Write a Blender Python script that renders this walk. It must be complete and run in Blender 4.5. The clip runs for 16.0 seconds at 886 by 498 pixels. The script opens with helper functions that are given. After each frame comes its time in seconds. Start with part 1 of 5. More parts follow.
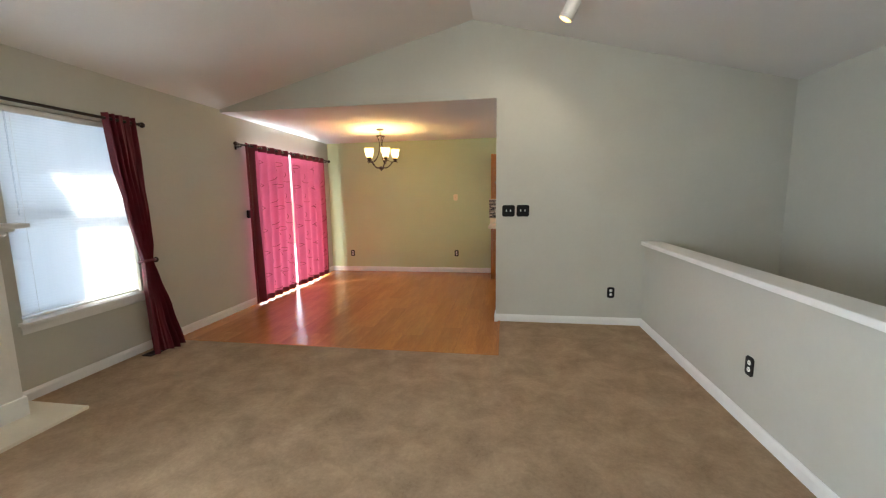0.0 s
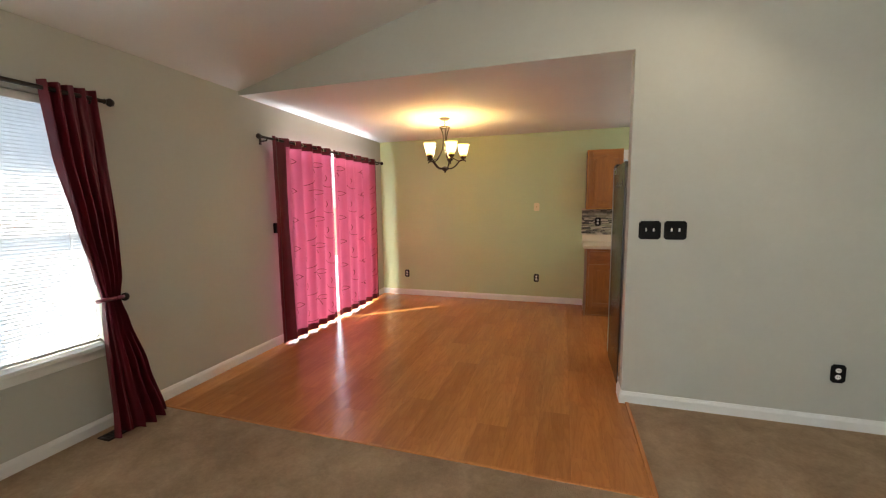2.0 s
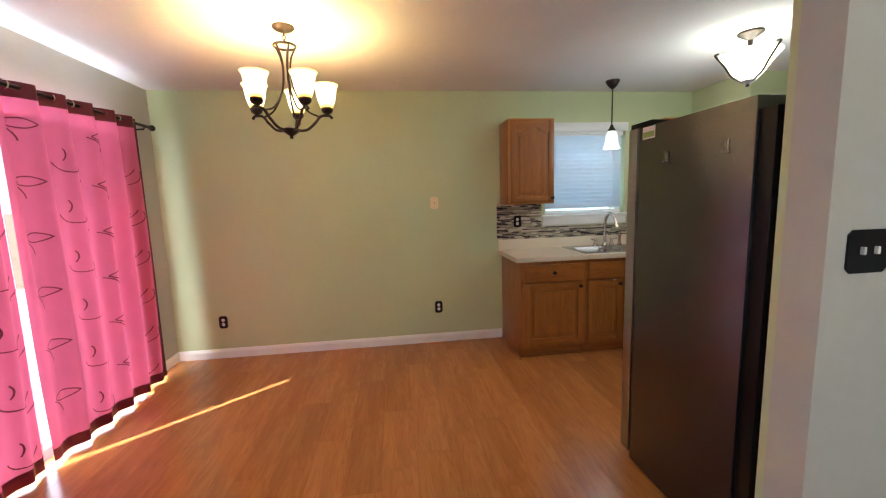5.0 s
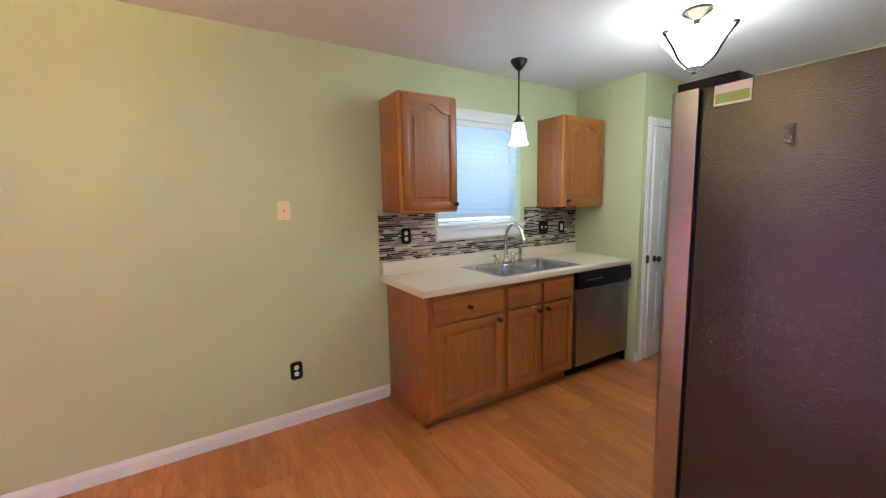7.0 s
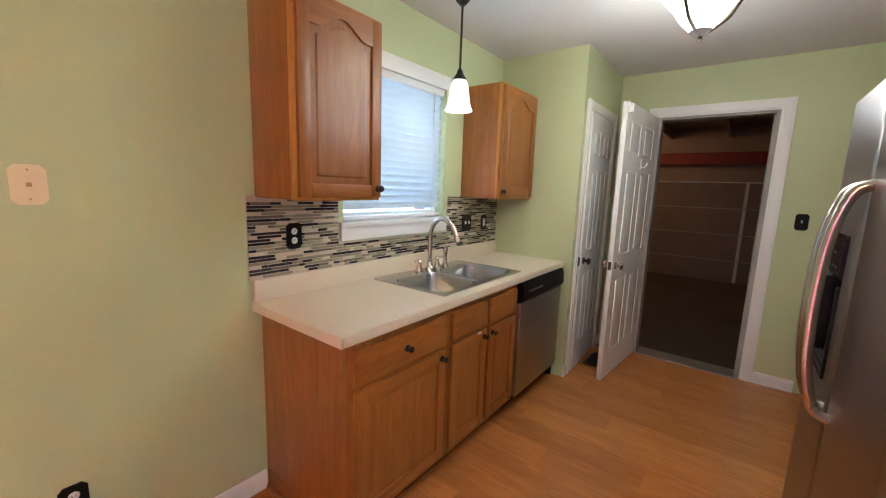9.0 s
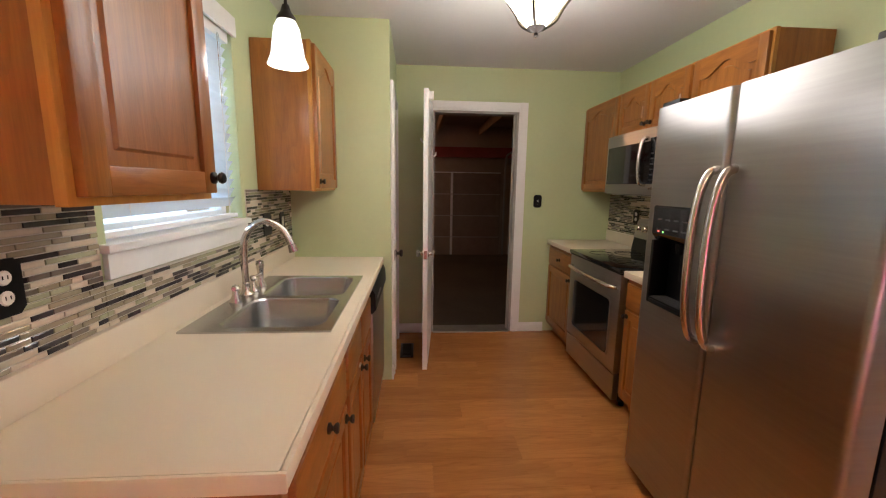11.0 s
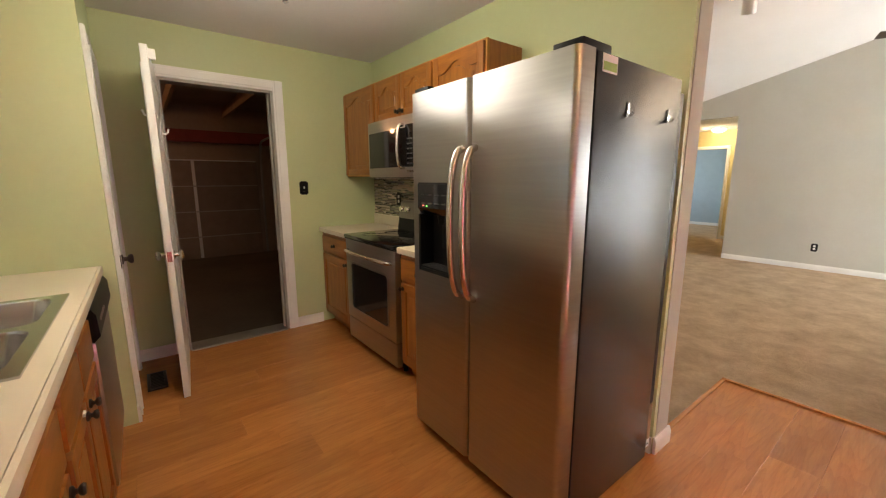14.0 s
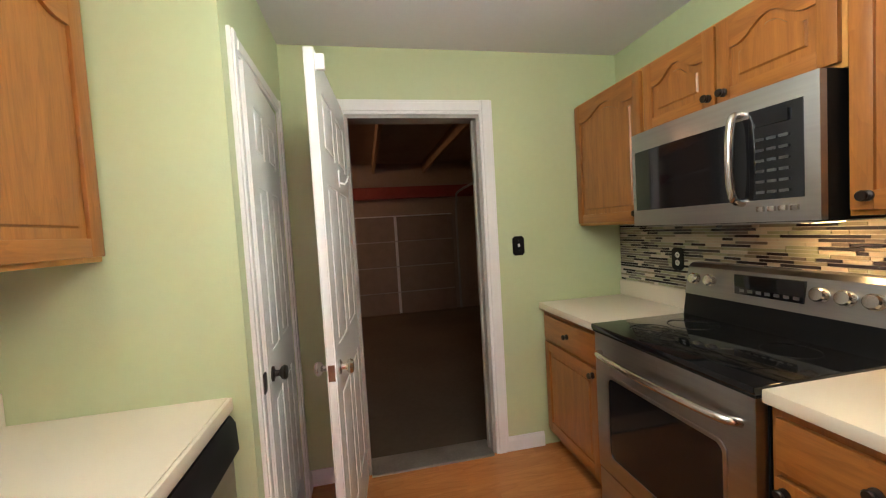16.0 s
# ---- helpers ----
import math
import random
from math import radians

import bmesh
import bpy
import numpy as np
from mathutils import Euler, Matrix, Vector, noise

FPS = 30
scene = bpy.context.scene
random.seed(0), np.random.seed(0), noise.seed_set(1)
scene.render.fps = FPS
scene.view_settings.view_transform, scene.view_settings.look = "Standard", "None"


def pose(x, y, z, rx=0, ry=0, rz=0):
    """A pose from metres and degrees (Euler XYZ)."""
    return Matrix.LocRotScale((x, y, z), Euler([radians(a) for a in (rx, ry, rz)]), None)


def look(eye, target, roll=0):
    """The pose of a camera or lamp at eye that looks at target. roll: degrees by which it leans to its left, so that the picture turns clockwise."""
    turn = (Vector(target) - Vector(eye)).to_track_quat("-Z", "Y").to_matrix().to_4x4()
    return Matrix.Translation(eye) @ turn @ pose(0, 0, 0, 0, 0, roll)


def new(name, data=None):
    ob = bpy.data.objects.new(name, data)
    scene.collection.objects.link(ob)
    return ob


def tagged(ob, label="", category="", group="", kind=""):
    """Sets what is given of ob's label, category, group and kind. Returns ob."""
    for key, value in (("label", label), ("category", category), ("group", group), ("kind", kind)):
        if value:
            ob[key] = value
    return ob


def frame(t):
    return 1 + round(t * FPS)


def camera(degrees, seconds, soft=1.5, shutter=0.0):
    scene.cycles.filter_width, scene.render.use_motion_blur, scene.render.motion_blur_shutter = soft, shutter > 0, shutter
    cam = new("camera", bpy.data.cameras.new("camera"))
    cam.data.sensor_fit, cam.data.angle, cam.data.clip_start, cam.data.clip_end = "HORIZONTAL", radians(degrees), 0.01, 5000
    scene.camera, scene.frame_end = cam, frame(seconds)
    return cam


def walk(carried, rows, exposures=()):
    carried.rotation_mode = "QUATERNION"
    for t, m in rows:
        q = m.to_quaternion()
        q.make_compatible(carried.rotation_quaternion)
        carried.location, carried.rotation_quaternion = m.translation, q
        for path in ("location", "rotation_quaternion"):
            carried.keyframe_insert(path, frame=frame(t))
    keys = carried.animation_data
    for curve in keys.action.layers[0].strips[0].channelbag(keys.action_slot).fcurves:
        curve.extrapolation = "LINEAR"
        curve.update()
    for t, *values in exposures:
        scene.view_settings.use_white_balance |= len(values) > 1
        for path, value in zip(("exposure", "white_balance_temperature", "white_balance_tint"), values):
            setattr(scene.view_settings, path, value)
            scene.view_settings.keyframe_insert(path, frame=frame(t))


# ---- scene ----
# camera and walk
cam = camera(97.4, 16.0, soft=1.2)
PATH = [
    (0, (0.078, 0.205, 1.415), (-0.234, 2.163, 1.149), -0.8),
    (0.5, (-0.03, 0.545, 1.463), (-0.558, 2.466, 1.29), -0.5),
    (1, (-0.189, 0.879, 1.443), (-0.662, 2.816, 1.29), -2.6),
    (1.5, (-0.325, 1.247, 1.423), (-0.865, 3.165, 1.245), -2.4),
    (2, (-0.443, 1.586, 1.434), (-1.031, 3.484, 1.212), -0.6),
    (2.5, (-0.614, 1.915, 1.444), (-1.066, 3.85, 1.218), -2.3),
    (3, (-0.673, 2.299, 1.433), (-1.079, 4.247, 1.231), -1.0),
    (3.5, (-0.806, 2.63, 1.42), (-1.065, 4.604, 1.233), -1.1),
    (3.7, (-0.896, 2.754, 1.426), (-1.061, 4.736, 1.22), -2.0),
    (5.8, (-1.307, 4.114, 1.439), (-0.755, 6.018, 1.173), -0.2),
    (6, (-1.334, 4.244, 1.431), (-0.673, 6.113, 1.168), -0.3),
    (6.5, (-1.362, 4.54, 1.434), (-0.467, 6.306, 1.152), -1.9),
    (7, (-1.264, 4.805, 1.44), (-0.213, 6.489, 1.195), -1.1),
    (7.5, (-1.194, 5.047, 1.433), (0.048, 6.594, 1.184), -1.5),
    (8, (-1.134, 5.268, 1.431), (0.237, 6.7, 1.163), -1.8),
    (8.2, (-1.103, 5.355, 1.447), (0.307, 6.745, 1.165), -0.7),
    (10.3, (-0.874, 6.317, 1.397), (1.048, 6.759, 1.064), 1.3),
    (10.5, (-0.869, 6.394, 1.404), (1.088, 6.628, 1.066), 1.1),
    (11, (-0.806, 6.53, 1.405), (1.164, 6.389, 1.085), 0.8),
    (11.5, (-0.656, 6.594, 1.425), (1.269, 6.109, 1.183), 0.5),
    (12, (-0.643, 6.71, 1.416), (1.089, 5.744, 1.159), -0.5),
    (12.5, (-0.723, 6.733, 1.416), (0.841, 5.518, 1.138), -1.7),
    (13, (-0.851, 6.623, 1.4), (0.619, 5.298, 1.111), -0.2),
    (13.5, (-0.926, 6.538, 1.389), (0.512, 5.187, 1.06), 1.4),
    (14, (-0.75, 6.556, 1.35), (0.809, 5.354, 0.997), -0.1),
    (14.5, (-0.448, 6.552, 1.359), (1.235, 5.53, 1.007), -3.4),
    (15, (-0.133, 6.423, 1.386), (1.739, 5.768, 1.13), -1.1),
    (15.5, (0.21, 6.393, 1.391), (2.146, 5.917, 1.236), -2.7),
    (16, (0.55, 6.309, 1.401), (2.51, 5.919, 1.302), -3.4),
]
walk(cam, [(t, look(eye, target, roll)) for t, eye, target, roll in PATH],
     exposures=[(0.0, 1.95, 6350, 10), (1.0, 1.86, 6450, 10), (2.0, 1.88, 6600, 10), (3.5, 1.85, 5950, 11), (6.0, 2.10, 5950, 13), (7.0, 2.42, 5500, 13),
                (8.0, 2.42, 5700, 13), (10.5, 2.45, 6500, 22), (11.0, 2.38, 6600, 22), (11.5, 2.38, 6200, 21), (12.0, 2.38, 6600, 20), (13.0, 2.40, 7250, 18),
                (14.0, 2.45, 7450, 18), (15.0, 2.78, 7100, 14), (16.0, 2.98, 6150, 14)])

# ---- world, sun, exposure ----
world = bpy.data.worlds.new("sky")
scene.world = world
world.use_nodes = True
_n = world.node_tree.nodes
_sky = _n.new("ShaderNodeTexSky")
_sky.sky_type, _sky.sun_disc = "NISHITA", False
SUN_DIR = Vector((-0.764, -0.645, 1.06)).normalized()
_sky.sun_elevation = math.asin(SUN_DIR.z)
_sky.sun_rotation = math.atan2(SUN_DIR.x, SUN_DIR.y)
_n["Background"].inputs["Strength"].default_value = 0.12
world.node_tree.links.new(_sky.outputs[0], _n["Background"].inputs[0])
sun_data = bpy.data.lights.new("sun", "SUN")
sun_data.energy, sun_data.angle, sun_data.color = 5.0, radians(0.5), (1.0, 0.95, 0.87)
sun = new("sun", sun_data)
sun.matrix_world = look((-20 * 0.764, -20 * 0.645, 21), (0, 0, 0))


POWER = 0.6      # share of each lamp's rated watts


def area_lamp(name, w, h, m, watts, color):
    d = bpy.data.lights.new(name, "AREA")
    d.shape, d.size, d.size_y, d.energy, d.color = "RECTANGLE", w, h, watts * POWER, color
    ob = new(name, d)
    ob.matrix_world = m
    return ob


def point_lamp(name, at, watts, color, radius=0.03):
    d = bpy.data.lights.new(name, "POINT")
    d.energy, d.color, d.shadow_soft_size = watts * POWER, color, radius
    ob = new(name, d)
    ob.location = at
    return ob


def spot_lamp(name, at, to, watts, color, angle=70):
    d = bpy.data.lights.new(name, "SPOT")
    d.energy, d.color, d.shadow_soft_size, d.spot_size, d.spot_blend = watts * POWER, color, 0.03, radians(angle), 0.6
    ob = new(name, d)
    ob.matrix_world = look(at, to)
    return ob


# sky light standing in the openings, outside the blinds and curtains
area_lamp("window_skylight", 0.9, 1.45, look((-3.47, 2.82, 1.32), (0, 2.82, 1.32)), 6.5, (0.58, 0.78, 1.0))
area_lamp("living_window_skylight", 0.9, 1.45, look((-3.44, -0.32, 1.32), (0, -0.32, 1.32)), 54, (0.74, 0.88, 1.0))
area_lamp("sliding_door_skylight", 1.85, 2.06, look((-3.285, 5.95, 1.08), (0, 5.95, 1.08)), 48, (0.80, 0.91, 1.0))
# Added narrow lamp behind the curtain tops; makes the bright ceiling strip.
area_lamp("ceiling_strip_fill", 1.85, 0.05, look((-3.25, 5.95, 1.97), (-3.10, 5.95, 2.44)), 5.5, (0.80, 0.91, 1.0))
area_lamp("kitchen_window_skylight", 0.8, 0.85, look((0.73, 7.62, 1.65), (0.73, 0, 1.65)), 4.0, (0.42, 0.74, 1.0))
# Fills the bluish room from outside an unseen opening added for it.
area_lamp("bedroom_fill_lamp", 1.2, 1.2, look((5.15, -5.2, 1.5), (0, -5.2, 1.5)), 14, (0.75, 0.88, 1.0))
WARM = (1.0, 0.60, 0.20)

# ---- materials ----


def material(name, color, rough=0.6, metal=0.0, vary=0.08, scale=6.0, fine=60.0, bump=0.0, bump_scale=80.0, spec=0.5,
             stretch=(1, 1, 1), per_object=0.0, coat=0.0, dark=None, trans=0.0):
    """A principled surface whose colour wanders at two scales, with fine relief."""
    m = bpy.data.materials.new(name)
    m.use_nodes = True
    t = m.node_tree
    n, l = t.nodes, t.links
    b = n["Principled BSDF"]
    b.inputs["Roughness"].default_value = rough
    b.inputs["Metallic"].default_value = metal
    b.inputs["Specular IOR Level"].default_value = spec
    b.inputs["Coat Weight"].default_value = coat
    b.inputs["Coat Roughness"].default_value = 0.15
    tc = n.new("ShaderNodeTexCoord")
    mp = n.new("ShaderNodeMapping")
    mp.inputs["Scale"].default_value = stretch
    l.new(tc.outputs["Object"], mp.inputs["Vector"])
    big, small = n.new("ShaderNodeTexNoise"), n.new("ShaderNodeTexNoise")
    big.inputs["Scale"].default_value, small.inputs["Scale"].default_value = scale, fine
    big.inputs["Detail"].default_value, small.inputs["Detail"].default_value = 4, 3
    for x in (big, small):
        l.new(mp.outputs[0], x.inputs["Vector"])
    add = n.new("ShaderNodeMath")
    add.operation = "MULTIPLY_ADD"
    l.new(small.outputs["Fac"], add.inputs[0])
    add.inputs[1].default_value = 0.45
    l.new(big.outputs["Fac"], add.inputs[2])
    last = add.outputs[0]
    if per_object:
        info = n.new("ShaderNodeObjectInfo")
        pa = n.new("ShaderNodeMath")
        pa.operation = "MULTIPLY_ADD"
        l.new(info.outputs["Random"], pa.inputs[0])
        pa.inputs[1].default_value = per_object
        l.new(last, pa.inputs[2])
        last = pa.outputs[0]
    ramp = n.new("ShaderNodeMapRange")
    ramp.inputs["From Min"].default_value, ramp.inputs["From Max"].default_value = 0.4, 1.05 + per_object
    l.new(last, ramp.inputs["Value"])
    mix = n.new("ShaderNodeMix")
    mix.data_type = "RGBA"
    lo = dark or [c * (1 - vary * 1.5) for c in color]
    hi = [min(1, c * (1 + vary)) for c in color]
    mix.inputs["A"].default_value, mix.inputs["B"].default_value = (*lo, 1), (*hi, 1)
    l.new(ramp.outputs["Result"], mix.inputs["Factor"])
    l.new(mix.outputs["Result"], b.inputs["Base Color"])
    if bump:
        tex = n.new("ShaderNodeTexNoise")
        tex.inputs["Scale"].default_value, tex.inputs["Detail"].default_value = bump_scale, 4
        l.new(mp.outputs[0], tex.inputs["Vector"])
        bp = n.new("ShaderNodeBump")
        bp.inputs["Strength"].default_value, bp.inputs["Distance"].default_value = bump, 0.01
        l.new(tex.outputs["Fac"], bp.inputs["Height"])
        l.new(bp.outputs[0], b.inputs["Normal"])
    if trans:
        out = n["Material Output"]
        tl, ms = n.new("ShaderNodeBsdfTranslucent"), n.new("ShaderNodeMixShader")
        l.new(mix.outputs["Result"], tl.inputs["Color"])
        ms.inputs[0].default_value = trans
        l.new(b.outputs[0], ms.inputs[1])
        l.new(tl.outputs[0], ms.inputs[2])
        l.new(ms.outputs[0], out.inputs["Surface"])
    return m


def glowing(name, color, strength, base=(0.9, 0.88, 0.8)):
    m = bpy.data.materials.new(name)
    m.use_nodes = True
    b = m.node_tree.nodes["Principled BSDF"]
    b.inputs["Base Color"].default_value = (*base, 1)
    b.inputs["Roughness"].default_value = 0.3
    b.inputs["Emission Color"].default_value = (*color, 1)
    b.inputs["Emission Strength"].default_value = strength * POWER
    return m


def glass_material(name, color=(1, 1, 1), rough=0.0):
    m = bpy.data.materials.new(name)
    m.use_nodes = True
    b = m.node_tree.nodes["Principled BSDF"]
    b.inputs["Base Color"].default_value = (*color, 1)
    b.inputs["Roughness"].default_value = rough
    b.inputs["Transmission Weight"].default_value = 1.0
    b.inputs["IOR"].default_value = 1.45
    return m


M_WALL = material("grey_wall_paint", (0.50, 0.49, 0.43), 0.75, vary=0.03, scale=2, fine=30, bump=0.05, bump_scale=160, spec=0.3)
M_GREEN = material("green_wall_paint", (0.515, 0.57, 0.32), 0.42, vary=0.03, scale=2, fine=30, bump=0.05, bump_scale=160, spec=0.4)
M_CEIL = material("ceiling_paint", (0.72, 0.70, 0.67), 0.9, vary=0.03, scale=1.5, fine=40, bump=0.06, bump_scale=120, spec=0.2)
M_WHITE = material("white_trim_paint", (0.78, 0.77, 0.74), 0.4, vary=0.04, scale=4, fine=40, bump=0.02)
M_CARPET = material("beige_carpet", (0.52, 0.375, 0.245), 1.0, vary=0.1, scale=3.8, fine=55, bump=1.0, bump_scale=330, spec=0.03, dark=(0.31, 0.215, 0.135))
for _x in M_CARPET.node_tree.nodes:
    if _x.type == "TEX_NOISE" and _x.inputs["Scale"].default_value < 60:
        _x.inputs["Detail"].default_value, _x.inputs["Roughness"].default_value, _x.inputs["Distortion"].default_value = 9, 0.70, 0.35
    if _x.type == "MAP_RANGE":
        _x.inputs["From Min"].default_value, _x.inputs["From Max"].default_value = 0.48, 0.98
M_LAMINATE = material("laminate_plank", (0.50, 0.20, 0.058), 0.20, vary=0.2, scale=2.2, fine=14, bump=0.03, bump_scale=25,
                      stretch=(9, 0.8, 1), per_object=0.35, dark=(0.31, 0.115, 0.031), spec=0.5)
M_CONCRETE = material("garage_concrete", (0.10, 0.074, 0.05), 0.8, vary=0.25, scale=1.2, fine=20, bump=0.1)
M_DRYWALL = material("bare_drywall", (0.34, 0.27, 0.21), 0.9, vary=0.12, scale=1.5, fine=15)
M_OAK = material("oak_cabinet_wood", (0.355, 0.127, 0.024), 0.34, vary=0.2, scale=2.5, fine=18, bump=0.06, bump_scale=30,
                 stretch=(12, 12, 0.9), dark=(0.225, 0.076, 0.013), coat=0.15)
M_OAKH = material("oak_wood_crosswise", (0.355, 0.127, 0.024), 0.34, vary=0.2, scale=2.5, fine=18, bump=0.06, bump_scale=30,
                  stretch=(0.9, 12, 12), dark=(0.225, 0.076, 0.013), coat=0.15)
M_OAKEDGE = material("pale_oak_edge", (0.50, 0.225, 0.040), 0.36, vary=0.2, scale=2.5, fine=18, stretch=(12, 12, 0.9), dark=(0.38, 0.15, 0.024), coat=0.1)


def wood_figure(m, axis_scale, amount, dark):
    """Adds long growth-ring bands and short dark pores to a wood material."""
    t = m.node_tree
    n, l = t.nodes, t.links
    b = n["Principled BSDF"]
    src = b.inputs["Base Color"].links[0].from_socket
    tc, mp = n.new("ShaderNodeTexCoord"), n.new("ShaderNodeMapping")
    mp.inputs["Scale"].default_value = axis_scale
    l.new(tc.outputs["Object"], mp.inputs["Vector"])
    warp = n.new("ShaderNodeTexNoise")
    warp.inputs["Scale"].default_value, warp.inputs["Detail"].default_value = 1.0, 2
    l.new(mp.outputs[0], warp.inputs["Vector"])
    mul = n.new("ShaderNodeMath")
    mul.operation, mul.inputs[1].default_value = "MULTIPLY", 16.0
    l.new(warp.outputs["Fac"], mul.inputs[0])
    fr_ = n.new("ShaderNodeMath")
    fr_.operation = "FRACT"
    l.new(mul.outputs[0], fr_.inputs[0])
    pores = n.new("ShaderNodeTexNoise")
    pores.inputs["Scale"].default_value, pores.inputs["Detail"].default_value = 26.0, 3
    l.new(mp.outputs[0], pores.inputs["Vector"])
    both = n.new("ShaderNodeMath")
    both.operation = "MULTIPLY"
    l.new(fr_.outputs[0], both.inputs[0])
    l.new(pores.outputs["Fac"], both.inputs[1])
    rng = n.new("ShaderNodeMapRange")
    rng.inputs["From Min"].default_value, rng.inputs["From Max"].default_value = 0.22, 0.62
    rng.inputs["To Max"].default_value = amount
    l.new(both.outputs[0], rng.inputs["Value"])
    mix = n.new("ShaderNodeMix")
    mix.data_type = "RGBA"
    mix.inputs["B"].default_value = (*dark, 1)
    l.new(rng.outputs["Result"], mix.inputs["Factor"])
    l.new(src, mix.inputs["A"])
    l.new(mix.outputs["Result"], b.inputs["Base Color"])


wood_figure(M_OAK, (5.0, 5.0, 0.6), 0.30, (0.15, 0.046, 0.008))
wood_figure(M_OAKH, (0.6, 5.0, 5.0), 0.30, (0.15, 0.046, 0.008))
wood_figure(M_LAMINATE, (6.0, 0.6, 1.0), 0.28, (0.235, 0.078, 0.019))
M_COUNTER = material("beige_laminate_worktop", (0.70, 0.60, 0.46), 0.36, vary=0.025, scale=3, fine=220)
M_STEEL = material("brushed_stainless_steel", (0.40, 0.38, 0.36), 0.30, 1.0, vary=0.06, scale=2, fine=60, bump=0.015, bump_scale=90, stretch=(1, 1, 40))
M_STEEL.node_tree.nodes["Principled BSDF"].inputs["Anisotropic"].default_value = 0.75
_tan = M_STEEL.node_tree.nodes.new("ShaderNodeTangent")
_tan.direction_type, _tan.axis = "RADIAL", "Z"
M_STEEL.node_tree.links.new(_tan.outputs[0], M_STEEL.node_tree.nodes["Principled BSDF"].inputs["Tangent"])
M_CHROME = material("satin_nickel", (0.62, 0.58, 0.53), 0.22, 1.0, vary=0.05)
M_BLACK = material("black_plastic", (0.006, 0.006, 0.0065), 0.38, spec=0.2, vary=0.2, scale=8)
M_FRIDGE = material("textured_black_enamel", (0.010, 0.009, 0.012), 0.17, vary=0.1, scale=5, bump=0.17, bump_scale=210, spec=1.0)
M_GLOSS = material("black_ceramic_glass", (0.008, 0.008, 0.009), 0.06, vary=0.1)
M_BOARD = material("brown_fibreboard", (0.40, 0.28, 0.16), 0.85, vary=0.25, scale=18, fine=90)
M_KEY = material("grey_key_print", (0.045, 0.045, 0.045), 0.5)
M_BRONZE = material("dark_bronze_metal", (0.045, 0.034, 0.028), 0.38, 0.8, vary=0.25, scale=20)
M_BRASS = material("aged_brass", (0.45, 0.32, 0.13), 0.35, 1.0)
M_RED = material("burgundy_curtain_satin", (0.125, 0.004, 0.013), 0.5, vary=0.18, scale=6, fine=120, bump=0.12, bump_scale=220, trans=0.02)
M_SHEER = material("rose_sheer_fabric", (0.50, 0.095, 0.165), 0.8, vary=0.08, scale=5, fine=200, trans=0.10)
M_THREAD = material("burgundy_embroidery", (0.16, 0.008, 0.02), 0.7, vary=0.1)
M_BLIND = material("white_blind_slat", (0.86, 0.87, 0.88), 0.5, vary=0.03, trans=0.45)
M_IVORY = material("ivory_plastic", (0.80, 0.66, 0.42), 0.4, vary=0.03)
M_HEARTH = material("cream_hearth_tile", (0.70, 0.63, 0.50), 0.35, vary=0.07, scale=5, fine=60)
M_GRASS = material("lawn", (0.07, 0.11, 0.03), 0.9, vary=0.4, scale=3)
M_SIDING = material("pale_siding", (0.6, 0.6, 0.58), 0.7)
M_PATIO = material("patio_concrete", (0.7, 0.68, 0.64), 0.85, vary=0.12, scale=2)
M_GLASS = glass_material("window_glass")
M_BLUE = material("pale_blue_paint", (0.33, 0.42, 0.46), 0.7, vary=0.04)
M_YELLOW = material("cream_hall_paint", (0.62, 0.52, 0.27), 0.7, vary=0.04)

# ---- building helpers ----


def add_box(bm, x0, x1, y0, y1, z0, z1, bevel=0.0):
    r = bmesh.ops.create_cube(bm, size=1, matrix=Matrix.LocRotScale(((x0 + x1) / 2, (y0 + y1) / 2, (z0 + z1) / 2), None, (x1 - x0, y1 - y0, z1 - z0)))
    if bevel:
        edges = list({e for v in r["verts"] for e in v.link_edges})
        bmesh.ops.bevel(bm, geom=edges, offset=bevel, segments=2, profile=0.6, affect="EDGES")
    return bm


def box(*a, bevel=0.0):
    return add_box(bmesh.new(), *a, bevel=bevel)


def lathe(profile, at=(0, 0, 0), segments=24, bm=None):
    """Turns (radius, height) pairs round the upright axis through at."""
    bm = bm or bmesh.new()
    rings = []
    for r, z in profile:
        if r < 1e-5:
            rings.append([bm.verts.new((at[0], at[1], at[2] + z))])
        else:
            rings.append([bm.verts.new((at[0] + r * math.cos(2 * math.pi * i / segments), at[1] + r * math.sin(2 * math.pi * i / segments), at[2] + z)) for i in range(segments)])
    for a, b in zip(rings, rings[1:]):
        for i in range(segments):
            j = (i + 1) % segments
            if len(a) == 1 and len(b) > 1:
                bm.faces.new((a[0], b[j], b[i]))
            elif len(b) == 1 and len(a) > 1:
                bm.faces.new((a[i], a[j], b[0]))
            elif len(a) > 1:
                bm.faces.new((a[i], a[j], b[j], b[i]))
    return bm


